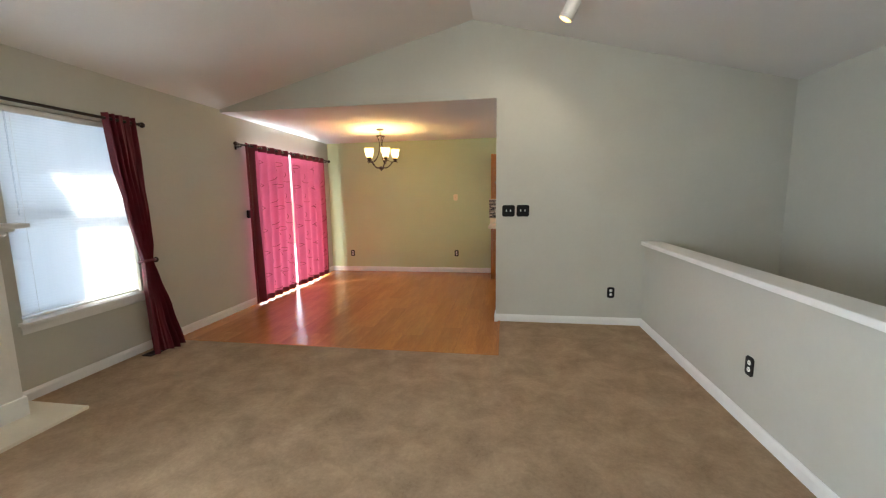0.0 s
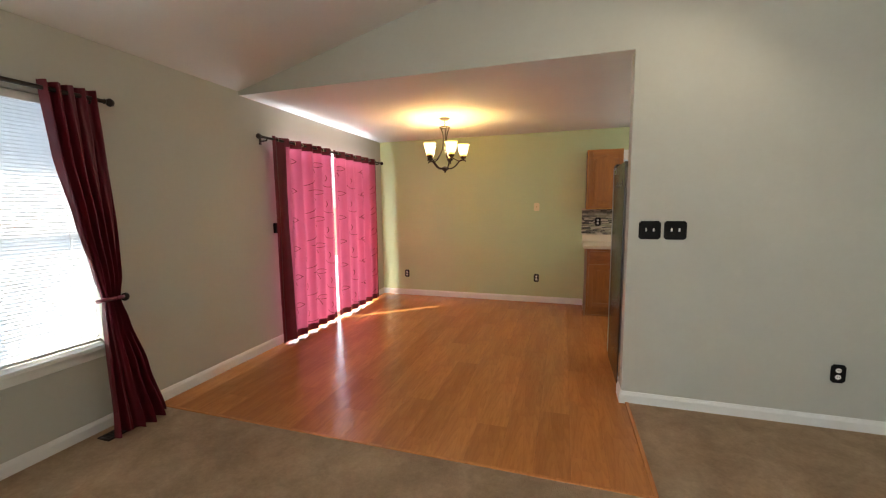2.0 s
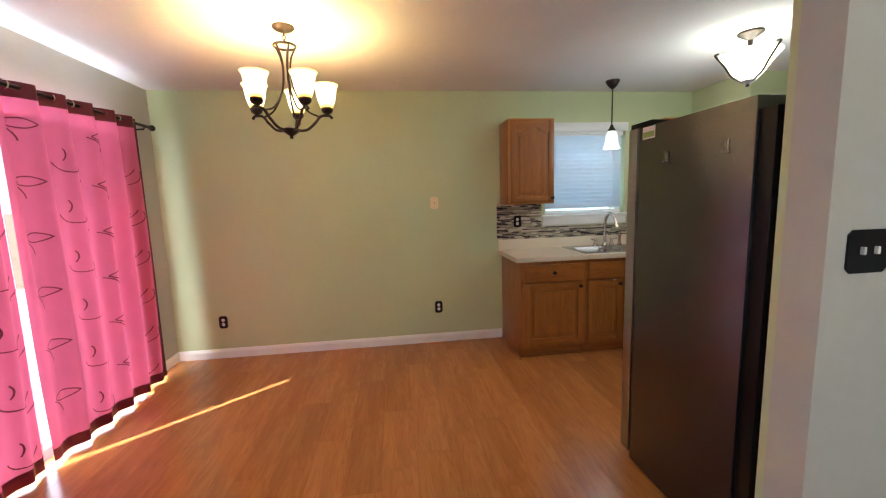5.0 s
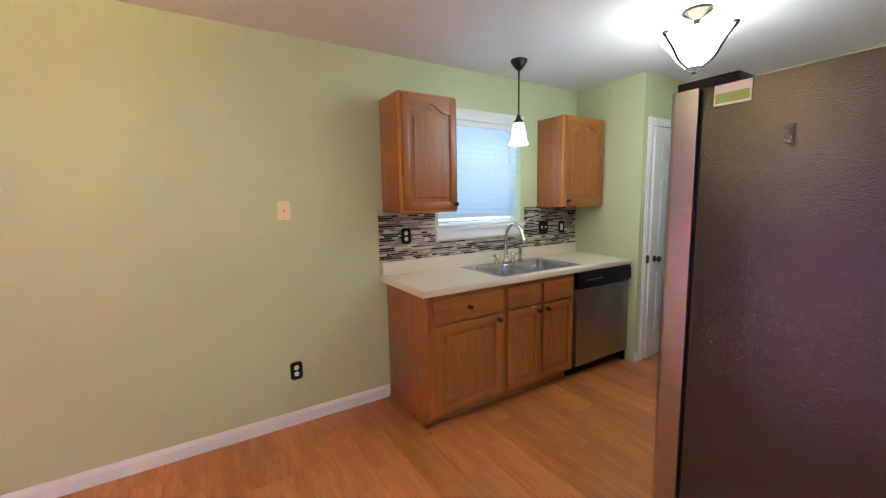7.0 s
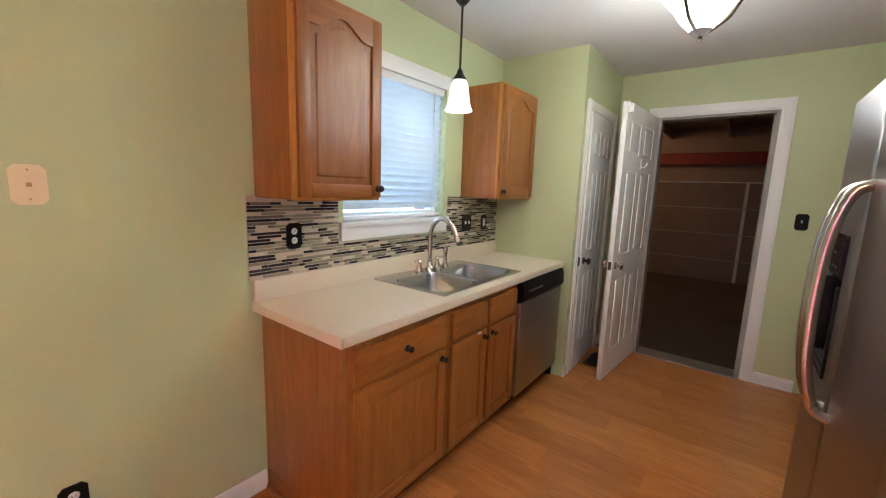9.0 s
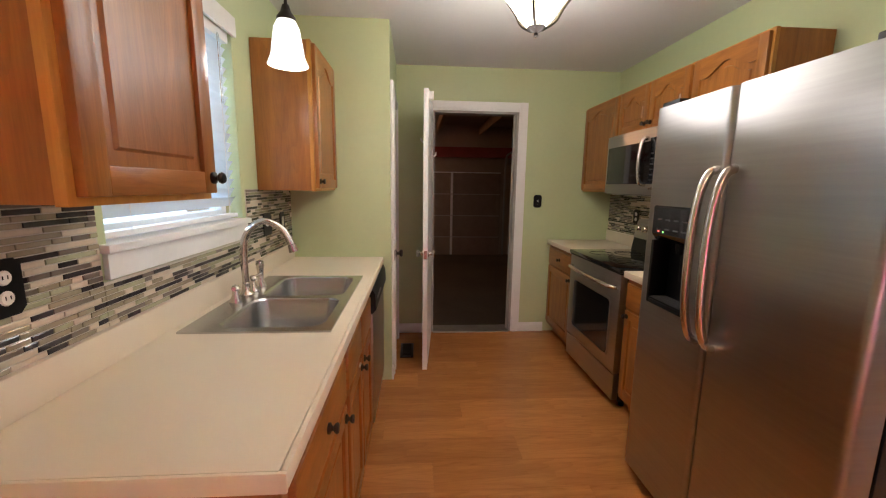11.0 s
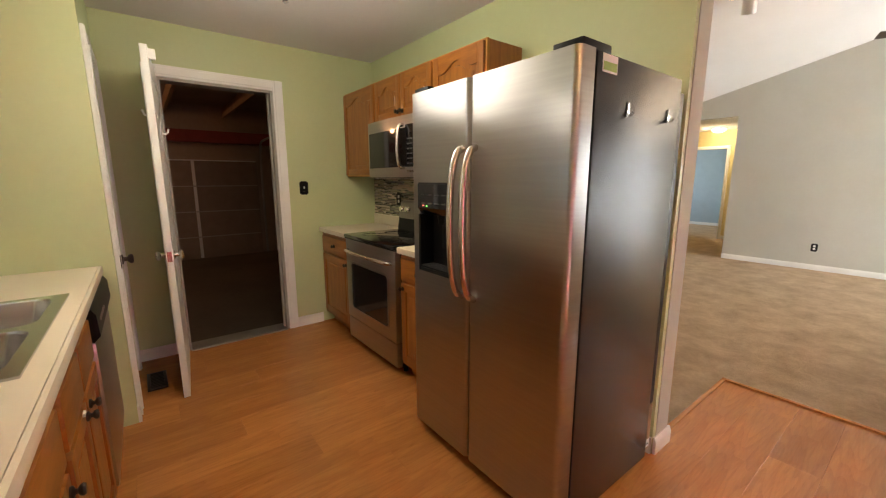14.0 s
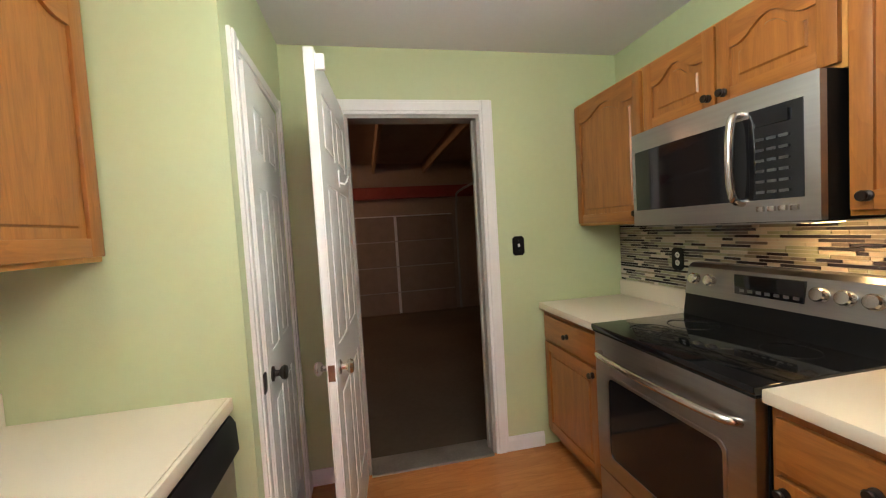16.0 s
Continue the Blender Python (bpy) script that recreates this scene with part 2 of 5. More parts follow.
def tube(points, radius, segments=10, bm=None, ends=True):
    """A round rod along the points; radius may be a number or a list."""
    bm = bm or bmesh.new()
    pts = [Vector(p) for p in points]
    rings = []
    up = Vector((0.13, 0.37, 0.92)).normalized()
    for i, p in enumerate(pts):
        d = (pts[min(i + 1, len(pts) - 1)] - pts[max(i - 1, 0)]).normalized()
        a = d.cross(up)
        if a.length < 0.05:
            a = d.cross(Vector((1, 0, 0)))
        a.normalize()
        b = d.cross(a)
        r = radius[i] if isinstance(radius, (list, tuple)) else radius
        rings.append([bm.verts.new(p + r * (math.cos(2 * math.pi * k / segments) * a + math.sin(2 * math.pi * k / segments) * b)) for k in range(segments)])
    for a, b in zip(rings, rings[1:]):
        for k in range(segments):
            j = (k + 1) % segments
            bm.faces.new((a[k], a[j], b[j], b[k]))
    if ends:
        bm.faces.new(rings[0][::-1])
        bm.faces.new(rings[-1])
    return bm


def curve_points(ctrl, steps=8):
    """A smooth line through the control points."""
    p = [Vector(c) for c in ctrl]
    out = []
    for i in range(len(p) - 1):
        a, b, c, d = p[max(i - 1, 0)], p[i], p[i + 1], p[min(i + 2, len(p) - 1)]
        for k in range(steps):
            t = k / steps
            out.append(0.5 * ((2 * b) + (c - a) * t + (2 * a - 5 * b + 4 * c - d) * t * t + (3 * b - a - 3 * c + d) * t ** 3))
    out.append(p[-1])
    return out


def mesh_from(name, bm, mat, smooth=True):
    bmesh.ops.recalc_face_normals(bm, faces=bm.faces)
    me = bpy.data.meshes.new(name)
    bm.to_mesh(me)
    bm.free()
    me.materials.append(mat)
    if smooth:
        me.shade_smooth()
        me.set_sharp_from_angle(angle=radians(35))
    return me


def root_of(ob):
    while ob.parent:
        ob = ob.parent
    return ob


def thing(name, at, label, category, group=""):
    ob = new(name)
    ob.location = at
    ob.empty_display_size = 0.1
    return tagged(ob, label, category, group)


def part(name, bm, mat, parent, label="", smooth=True):
    """One mesh under a thing or a part; bm is in world places, the thing unturned."""
    bmesh.ops.translate(bm, verts=bm.verts, vec=-root_of(parent).location)
    ob = new(name, mesh_from(name, bm, mat, smooth))
    ob.parent = parent
    if label:
        ob["label"] = label
    return ob


def structure(name, bm, mat, label, category, smooth=False):
    return tagged(new(name, mesh_from(name, bm, mat, smooth)), label, category, kind="structure")


def solid(name, bm, mat, label, category, group="", smooth=True):
    """A thing that is a single mesh."""
    return tagged(new(name, mesh_from(name, bm, mat, smooth)), label, category, group)


def prism_y(bm, pts, y0, y1):
    """Extrudes an outline of (x, z) pairs from y0 to y1."""
    a = [bm.verts.new((x, y0, z)) for x, z in pts]
    b = [bm.verts.new((x, y1, z)) for x, z in pts]
    bm.faces.new(a)
    bm.faces.new(b[::-1])
    for i in range(len(pts)):
        j = (i + 1) % len(pts)
        bm.faces.new((a[j], a[i], b[i], b[j]))
    return bm


def prism_x(bm, pts, x0, x1):
    """Extrudes an outline of (y, z) pairs from x0 to x1."""
    a = [bm.verts.new((x0, y, z)) for y, z in pts]
    b = [bm.verts.new((x1, y, z)) for y, z in pts]
    bm.faces.new(a)
    bm.faces.new(b[::-1])
    for i in range(len(pts)):
        j = (i + 1) % len(pts)
        bm.faces.new((a[j], a[i], b[i], b[j]))
    return bm


# ---- the plan ----
XL, XR = -3.27, 2.80            # window wall and garage-door wall
YA, YB = 4.527, 4.68            # living and kitchen faces of the dividing wall
YG = 7.368                      # green end wall
YS = -1.25                      # far living-room wall
XE = -0.015                     # free end of the dividing wall
ZC, ZV, RIDGE, ZR = 2.44, 2.475, -0.26, 3.235
SLOPE = (ZR - ZV) / (RIDGE - XL)
WY0, WY1, WZ0, WZ1 = 2.36, 3.28, 0.575, 2.08     # living window
VY0, VY1 = -0.78, 0.14                           # its twin beyond the fireplace
SY0, SY1, SZ1 = 4.98, 6.92, 2.12                 # sliding door
KX0, KX1, KZ0, KZ1 = 0.30, 1.15, 1.235, 2.07     # kitchen window
GY0, GY1, GZ1 = 5.60, 6.38, 2.07                 # door to the garage
PX0, PX1, PY, PZ1 = 1.995, 2.63, 6.70, 2.03      # pantry door
XP = 1.868                                       # side of the pantry closet


def vault(x):
    return ZR - SLOPE * abs(x - RIDGE)


# left wall with window and sliding door
bm = bmesh.new()
for y0, y1, z0, z1 in ((YS, VY0, -0.1, ZC + 0.1), (VY0, VY1, -0.1, WZ0), (VY0, VY1, WZ1, ZC + 0.1), (VY1, WY0, -0.1, ZC + 0.1), (WY0, WY1, -0.1, WZ0), (WY0, WY1, WZ1, ZC + 0.1), (WY1, SY0, -0.1, ZC + 0.1),
                       (SY0, SY1, SZ1, ZC + 0.1), (SY1, YG + 0.15, -0.1, ZC + 0.1)):
    add_box(bm, XL - 0.15, XL, y0, y1, z0, z1)
structure("wall_west", bm, M_WALL, "grey-beige painted wall with window and sliding door", "wall")
# dividing wall with its gable over the wide opening
bm = bmesh.new()
prism_y(bm, [(XE, -0.02), (XR, -0.02), (XR, ZC), (XR, vault(XR)), (RIDGE, ZR), (XL, ZV), (XL, ZC + 0.001), (XE, ZC + 0.001)], YA, YB - 0.03)
structure("wall_dividing", bm, M_WALL, "grey painted gable wall beside wide opening", "wall")
structure("wall_kitchen_south", box(XE + 0.004, XR, YB - 0.03, YB, -0.02, ZC), M_GREEN, "pale green painted kitchen wall behind the range", "wall")
# green end wall with the kitchen window
bm = bmesh.new()
for x0, x1, z0, z1 in ((XL, KX0, -0.1, ZC + 0.1), (KX0, KX1, -0.1, KZ0), (KX0, KX1, KZ1, ZC + 0.1), (KX1, XR + 0.12, -0.1, ZC + 0.1)):
    add_box(bm, x0, x1, YG, YG + 0.15, z0, z1)
structure("wall_north", bm, M_GREEN, "pale green painted end wall of the dining area", "wall")
# pantry closet
bm = bmesh.new()
add_box(bm, XP, XP + 0.1, PY + 0.1, YG, -0.02, ZC)
add_box(bm, XP, PX0, PY, PY + 0.1, -0.02, ZC)
add_box(bm, PX1, XR, PY, PY + 0.1, -0.02, ZC)
add_box(bm, PX0, PX1, PY, PY + 0.1, PZ1, ZC)
structure("wall_pantry", bm, M_GREEN, "pale green painted pantry closet walls", "wall")
# wall to the garage
bm = bmesh.new()
add_box(bm, XR, XR + 0.12, YB - 0.03, GY0, -0.16, ZC + 0.1)
add_box(bm, XR, XR + 0.12, GY1, YG, -0.16, ZC + 0.1)
add_box(bm, XR, XR + 0.12, GY0, GY1, GZ1, ZC + 0.1)
add_box(bm, XR, XR + 0.12, GY0, GY1, -0.16, -0.03)
structure("wall_east", bm, M_GREEN, "pale green painted wall around the garage door", "wall")
# living room: far wall, stairwell wall, hall
HX = 2.49
bm = bmesh.new()
prism_y(bm, [(XL - 0.15, -0.02), (1.53, -0.02), (1.53, 2.35), (HX + 0.1, 2.35), (HX + 0.1, vault(HX) + 0.02), (RIDGE, ZR + 0.02), (XL - 0.15, ZV)], YS - 0.12, YS)
structure("wall_south", bm, M_WALL, "grey painted gable wall with a hall opening", "wall")
bm = bmesh.new()
add_box(bm, XR, XR + 0.12, 0.9, YB - 0.03, -2.6, 2.75)
structure("wall_stairwell", bm, M_WALL, "grey painted stairwell wall", "wall")
bm = bmesh.new()
add_box(bm, HX, XR + 0.12, 0.78, 0.9, -2.6, 2.75)
add_box(bm, HX, HX + 0.1, -2.35, 0.78, -0.02, 2.75)
structure("wall_hall_east", bm, M_WALL, "grey painted wall running into the hall", "wall")
bm = bmesh.new()
add_box(bm, 1.43, 1.53, -3.7, YS - 0.12, -0.02, 2.4)
add_box(bm, HX + 0.1, 3.5, -2.45, -2.35, -0.02, 2.4)
add_box(bm, 3.4, 3.5, -3.7, -2.45, -0.02, 2.4)
for x0, x1, z0, z1 in ((1.43, 2.38, -0.02, 2.4), (3.04, 3.5, -0.02, 2.4), (2.38, 3.04, 2.0, 2.4)):
    add_box(bm, x0, x1, -3.8, -3.7, z0, z1)
structure("wall_hall", bm, M_YELLOW, "cream painted hall walls with a doorway", "wall")
bm = bmesh.new()
for x0, x1, y0, y1 in ((1.4, 5.0, -6.6, -6.5), (1.3, 1.4, -6.6, -3.8), (3.5, 5.0, -3.8, -3.7)):
    add_box(bm, x0, x1, y0, y1, -0.02, 2.4)
# East wall with an unseen opening added for the fill lamp.
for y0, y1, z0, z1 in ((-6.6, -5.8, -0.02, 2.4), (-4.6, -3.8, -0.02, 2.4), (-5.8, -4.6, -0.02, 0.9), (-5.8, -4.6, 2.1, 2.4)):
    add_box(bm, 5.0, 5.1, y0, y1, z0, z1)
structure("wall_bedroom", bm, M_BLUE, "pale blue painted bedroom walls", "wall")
# ceilings
structure("ceiling_dining", box(XL - 0.15, XR + 0.12, YA + 0.002, YG + 0.15, ZC, ZC + 0.1), M_CEIL, "white flat ceiling over dining area and kitchen", "ceiling")
bm = bmesh.new()
prism_y(bm, [(XL - 0.15, ZV), (XL, ZV), (RIDGE, ZR), (XR + 0.12, vault(XR + 0.12)), (XR + 0.12, vault(XR) + 0.12), (RIDGE, ZR + 0.14), (XL - 0.15, ZC + 0.12)], YS - 0.12, YA - 0.002)
structure("ceiling_vault", bm, M_CEIL, "white vaulted ceiling over the living room", "ceiling")
structure("ceiling_hall", box(1.3, 5.1, -6.6, YS - 0.12, 2.4, 2.5), M_CEIL, "white hall ceiling", "ceiling")
# floors
bm = bmesh.new()
for x0, x1, y0, y1 in ((XL, 1.53, YS, 3.55), (0.022, 1.53, 3.55, YA), (1.53, HX, YS, 1.30)):
    add_box(bm, x0, x1, y0, y1, -0.1, 0.012)
add_box(bm, 1.3, 5.0, -6.5, YS, -0.1, 0.012)
structure("floor_carpet", bm, M_CARPET, "mottled beige cut-pile carpet with vacuum marks", "carpet")
structure("floor_stairwell", box(1.53, XR, 0.9, YA, -0.49, -0.40), M_CARPET, "beige carpeted stair landing below", "floor")
bm = box(XL, XR, 3.55, YG, -0.1, -0.004)
structure("floor_base", bm, M_CONCRETE, "underlay beneath the laminate planks", "floor")
# half wall with its cap
bm = box(1.53, 1.65, 1.30, YA, -1.4, 0.885)
structure("wall_half", bm, M_WALL, "white-grey painted half wall beside the stairs", "wall")
bm = box(1.49, 1.69, 1.26, YA, 0.885, 0.925, bevel=0.008)
structure("trim_cap", bm, M_WHITE, "white painted wooden cap of the half wall", "trim")
structure("wall_stair_end", box(1.53, XR, 1.18, 1.30, -1.5, 0.0), M_WALL, "grey painted wall under the landing", "wall")

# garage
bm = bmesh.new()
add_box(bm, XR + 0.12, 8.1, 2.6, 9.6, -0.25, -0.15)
structure("floor_garage", bm, M_CONCRETE, "dark brown mottled concrete garage floor", "floor")
bm = bmesh.new()
add_box(bm, XR + 0.12, 8.1, 2.5, 2.6, -0.25, 2.7)
add_box(bm, XR + 0.12, 8.1, 9.6, 9.7, -0.25, 2.7)
add_box(bm, 8.0, 8.1, 2.6, 4.62, -0.15, 2.7)
add_box(bm, 8.0, 8.1, 9.3, 9.6, -0.15, 2.7)
add_box(bm, 8.0, 8.1, 4.62, 9.3, 1.71, 2.7)
add_box(bm, XR + 0.121, XR + 0.14, 2.6, GY0 - 0.02, -0.15, 2.7)
add_box(bm, XR + 0.121, XR + 0.14, GY1 + 0.02, 9.6, -0.15, 2.7)
structure("wall_garage", bm, M_DRYWALL, "bare brown drywall garage walls", "wall")
structure("ceiling_garage", box(XR + 0.12, 8.1, 2.5, 9.7, 2.7, 2.8), M_DRYWALL, "dark unpainted garage ceiling", "ceiling")

# outdoors
bm = bmesh.new()
add_box(bm, -400, 400, -400, 400, -0.6, -0.5)
structure("ground", bm, M_GRASS, "green lawn around the house", "ground")
# Added pale paving, made wide so the curtain gap shows bright.
structure("pavement_added", box(-16.0, XL - 0.15, 3.6, 12.0, -0.5, -0.06), M_PATIO, "pale concrete sheet added to brighten the view through the curtain gap", "patio")
# Eave and chimney are added out of view, sized to shade the windows.
structure("roof_shading_eave", box(XL - 0.68, XL - 0.15, YS - 0.4, YG + 0.5, ZC + 0.06, ZC + 0.22), M_SIDING, "unseen pale overhanging roof eave, added to shade the sliding door", "eave")
structure("wall_shading_chimney", box(XL - 0.85, XL - 0.15, 0.5, 2.15, -0.5, ZC + 0.06), M_SIDING, "unseen pale sided chimney chase, added to shade the window", "chimney")
bm = bmesh.new()
prism_y(bm, [(XL - 0.68, ZC + 0.22), (RIDGE, ZR + 0.42), (9.2, ZR - 0.2), (9.2, ZR - 0.35), (RIDGE, ZR + 0.3), (XL - 0.68, ZC + 0.14)], YS - 0.5, YG + 0.5)
structure("roof", bm, M_SIDING, "pale roof over the house", "roof")
structure("wall_foundation", box(XL - 0.14, 1.53, YS, YG + 0.14, -0.5, -0.101), M_PATIO, "concrete foundation", "foundation")

# ---- trim of the rooms ----


def baseboard(x0, y0, x1, y1, nx, ny, h=0.092):
    """White skirting along a wall from one corner to the other; n points into the room."""
    d = Vector((x1 - x0, y1 - y0, 0))
    length = d.length
    d.normalize()
    n = Vector((nx, ny, 0))
    prof = ((0, 0.0), (0.015, 0.0), (0.015, h - 0.025), (0.011, h - 0.012), (0.007, h), (0, h))
    bm = bmesh.new()
    a = [bm.verts.new(Vector((x0, y0, 0)) + n * p + Vector((0, 0, z))) for p, z in prof]
    b = [bm.verts.new(Vector((x1, y1, 0)) + n * p + Vector((0, 0, z))) for p, z in prof]
    for i in range(len(prof)):
        j = (i + 1) % len(prof)
        bm.faces.new((a[i], a[j], b[j], b[i]))
    bm.faces.new(a)
    bm.faces.new(b[::-1])
    return structure("baseboard", bm, M_WHITE, "white painted wooden baseboard", "baseboard")


for run in ((XL, YS, XL, 0.35, 1, 0), (XL, 2.20, XL, SY0 - 0.06, 1, 0), (XL, SY1 + 0.06, XL, YG, 1, 0), (XL, YG, -0.16, YG, 0, -1),
            (XE, YA, 1.53, YA, 0, -1), (1.53, YA, 1.53, 1.30, -1, 0), (XE, YB, XE, YA - 0.015, -1, 0), (XL, YS, 1.53, YS, 0, 1),
            (HX, -2.35, HX, 0.9, -1, 0), (XR, YB + 0.60, XR, GY0 - 0.08, -1, 0), (XR, GY1 + 0.08, XR, PY, -1, 0),
            (XP + 0.0, PY, PX0 - 0.07, PY, 0, -1), (PX1 + 0.07, PY, XR, PY, 0, -1), (1.4, -6.5, 5.0, -6.5, 0, 1), (1.53, -3.7, 2.31, -3.7, 0, 1)):
    baseboard(*run)
structure("trim_edge", box(XL, 0.034, 3.538, 3.562, -0.004, 0.016, bevel=0.005), M_LAMINATE, "wooden threshold strip between carpet and laminate", "trim")
structure("trim_edge_side", box(0.010, 0.034, 3.562, YA - 0.002, -0.004, 0.016, bevel=0.005), M_LAMINATE, "wooden threshold strip between carpet and laminate", "trim")


def casing(name, u0, u1, top, wall, axis, out, w=0.065, label="white moulded door casing"):
    """Moulded trim round an opening; axis is the wall's run, out the way it faces."""
    bm = bmesh.new()
    for a0, a1, z0, z1 in ((u0 - w, u0, 0, top + w), (u1, u1 + w, 0, top + w), (u0, u1, top, top + w)):
        for inset, t in ((0.0, 0.014), (0.016, 0.020)):
            b0, b1 = wall, wall + out * t
            i0, i1 = (a0 + inset, a1 - inset) if a1 - a0 < 0.2 else (a0, a1)
            y0, y1 = (z0, z1) if a1 - a0 < 0.2 else (z0 + inset, z1 - inset)
            lo, hi = min(b0, b1), max(b0, b1)
            if axis == "y":
                add_box(bm, lo, hi, i0, i1, y0, y1, bevel=0.003)
            else:
                add_box(bm, i0, i1, lo, hi, y0, y1, bevel=0.003)
    return structure(name, bm, M_WHITE, label, "door casing")


casing("trim_garage_door", GY0, GY1, GZ1, XR, "y", -1, 0.08)
casing("trim_pantry", PX0, PX1, PZ1, PY, "x", -1)
solid("strike_plate", box(PX0 - 0.045, PX0 - 0.012, PY - 0.024, PY - 0.019, 0.875, 0.945, bevel=0.002), M_BRONZE, "dark bronze strike plate on the pantry door casing", "strike plate")
casing("trim_hall_doorway", 2.38, 3.04, 2.0, -3.7, "x", 1)
bm = bmesh.new()
add_box(bm, XR - 0.002, XR + 0.125, GY0 - 0.001, GY0 + 0.02, -0.03, GZ1)
add_box(bm, XR - 0.002, XR + 0.125, GY1 - 0.02, GY1 + 0.001, -0.03, GZ1)
add_box(bm, XR - 0.002, XR + 0.125, GY0 + 0.02, GY1 - 0.02, GZ1 - 0.02, GZ1 + 0.001)
add_box(bm, XR + 0.05, XR + 0.065, GY0 + 0.02, GY0 + 0.034, -0.01, GZ1 - 0.02)
structure("trim_garage_jamb", bm, material("worn_grey_jamb", (0.35, 0.33, 0.29), 0.6, vary=0.2), "worn grey painted door jamb", "door jamb")
structure("threshold", box(XR - 0.03, XR + 0.15, GY0 + 0.02, GY1 - 0.02, -0.03, 0.016, bevel=0.006),
          material("worn_aluminium", (0.34, 0.31, 0.26), 0.45, 0.6, vary=0.2), "worn metal door threshold", "threshold")

# ---- doors ----


def knob(parent, at, axis, mat, r=0.028, reach=0.055, name="knob"):
    """A turned door knob that sticks out along axis."""
    bm = lathe([(0.0, 0.0), (r * 1.0, 0.0), (r * 1.0, 0.006), (r * 0.45, 0.010), (r * 0.4, reach * 0.45), (r * 0.85, reach * 0.6), (r * 1.0, reach * 0.78),
                (r * 0.8, reach * 0.95), (0.0, reach)], segments=18)
    q = Vector((0, 0, 1)).rotation_difference(Vector(axis)).to_matrix().to_4x4()
    bmesh.ops.transform(bm, matrix=Matrix.Translation(at) @ q, verts=bm.verts)
    return part(name, bm, mat, parent)


def six_panel_door(name, at, width, height, label, knob_mat, turn, knob_side=0.065, hook=False):
    """A panelled leaf that runs along +x from its hinge at the origin; thick along y."""
    d = thing(name, at, label, "door")
    ox, oy, oz = at
    t = 0.035
    leaf = part("leaf", box(ox, ox + width, oy - t / 2 + 0.005, oy + t / 2 - 0.005, oz + 0.012, oz + height, bevel=0.002), M_WHITE, d)
    s, mid = 0.105, 0.10
    pw = (width - 2 * s - mid) / 2
    zs = ((0.22, 0.80), (0.98, 1.60), (1.72, height - 0.12))
    bm = bmesh.new()
    for side in (-1, 1):
        yy0, yy1 = sorted((oy + side * (t / 2 - 0.005), oy + side * t / 2))
        xs = [ox, ox + s, ox + s + pw, ox + s + pw + mid, ox + width - s, ox + width]
        for a, b in ((0, 1), (2, 3), (4, 5)):
            add_box(bm, xs[a], xs[b], yy0, yy1, oz + 0.012, oz + height)
        for a, b in ((1, 2), (3, 4)):
            edges = [0.012, *[z for p in zs for z in p], height]
            for k in range(0, len(edges), 2):
                add_box(bm, xs[a], xs[b], yy0, yy1, oz + edges[k], oz + edges[k + 1])
    part("stiles", bm, M_WHITE, leaf)
    for side in (-1, 1):
        for px in (ox + s, ox + s + pw + mid):
            for z0, z1 in zs:
                c = oy + side * (t / 2 - 0.003)
                part("panel", box(px + 0.022, px + pw - 0.022, c - 0.003, c + 0.003, oz + z0 + 0.022, oz + z1 - 0.022, bevel=0.0028), M_WHITE, leaf)
    for side in (-1, 1):
        knob(d, (ox + width - knob_side, oy + side * t / 2, oz + 0.905), (0, side, 0), knob_mat)
    part("latch_plate", box(ox + width - 0.001, ox + width + 0.002, oy - 0.012, oy + 0.012, oz + 0.875, oz + 0.935), M_CHROME, d)
    for z in (0.25, 1.05, 1.80):
        part("hinge", tube([(ox - 0.002, oy - t / 2, oz + z), (ox - 0.002, oy - t / 2, oz + z + 0.09)], 0.007), M_BRASS, d)
    if hook:
        hx, hy = ox + 0.36, oy + t / 2
        hk = part("coat_hook", box(hx - 0.012, hx + 0.012, hy, hy + 0.006, oz + 1.625, oz + 1.70, bevel=0.002), M_WHITE, d, "white plastic coat hook")
        part("prong", tube([(hx, hy + 0.005, oz + 1.645), (hx, hy + 0.025, oz + 1.638), (hx, hy + 0.038, oz + 1.652), (hx, hy + 0.042, oz + 1.672)], 0.006), M_WHITE, hk)
    d.rotation_euler = (0, 0, radians(turn))
    return d


gdoor = six_panel_door("door_1", (XR - 0.028, GY1 + 0.015, 0.0), 0.780, 2.065, "open white six-panel door with satin nickel knobs", M_CHROME, 175.3, hook=True)
hook = part("over_door_hook", tube(curve_points([(XR - 0.022 + 0.44, GY1 - 0.007, 1.76), (XR - 0.022 + 0.44, GY1 - 0.03, 1.74), (XR - 0.022 + 0.44, GY1 - 0.045, 1.77)]), 0.007), M_WHITE, gdoor)
hook2 = part("top_bumper", box(XR - 0.022 + 0.735, XR - 0.022 + 0.755, GY1 - 0.0, GY1 + 0.065, 1.995, 2.05, bevel=0.004), M_WHITE, gdoor)
six_panel_door("door_2", (PX1, PY + 0.02, 0.0), PX1 - PX0 - 0.012, 2.02, "white six-panel pantry door with dark bronze knob", M_BRONZE, 182.5)

# ---- wall plates ----


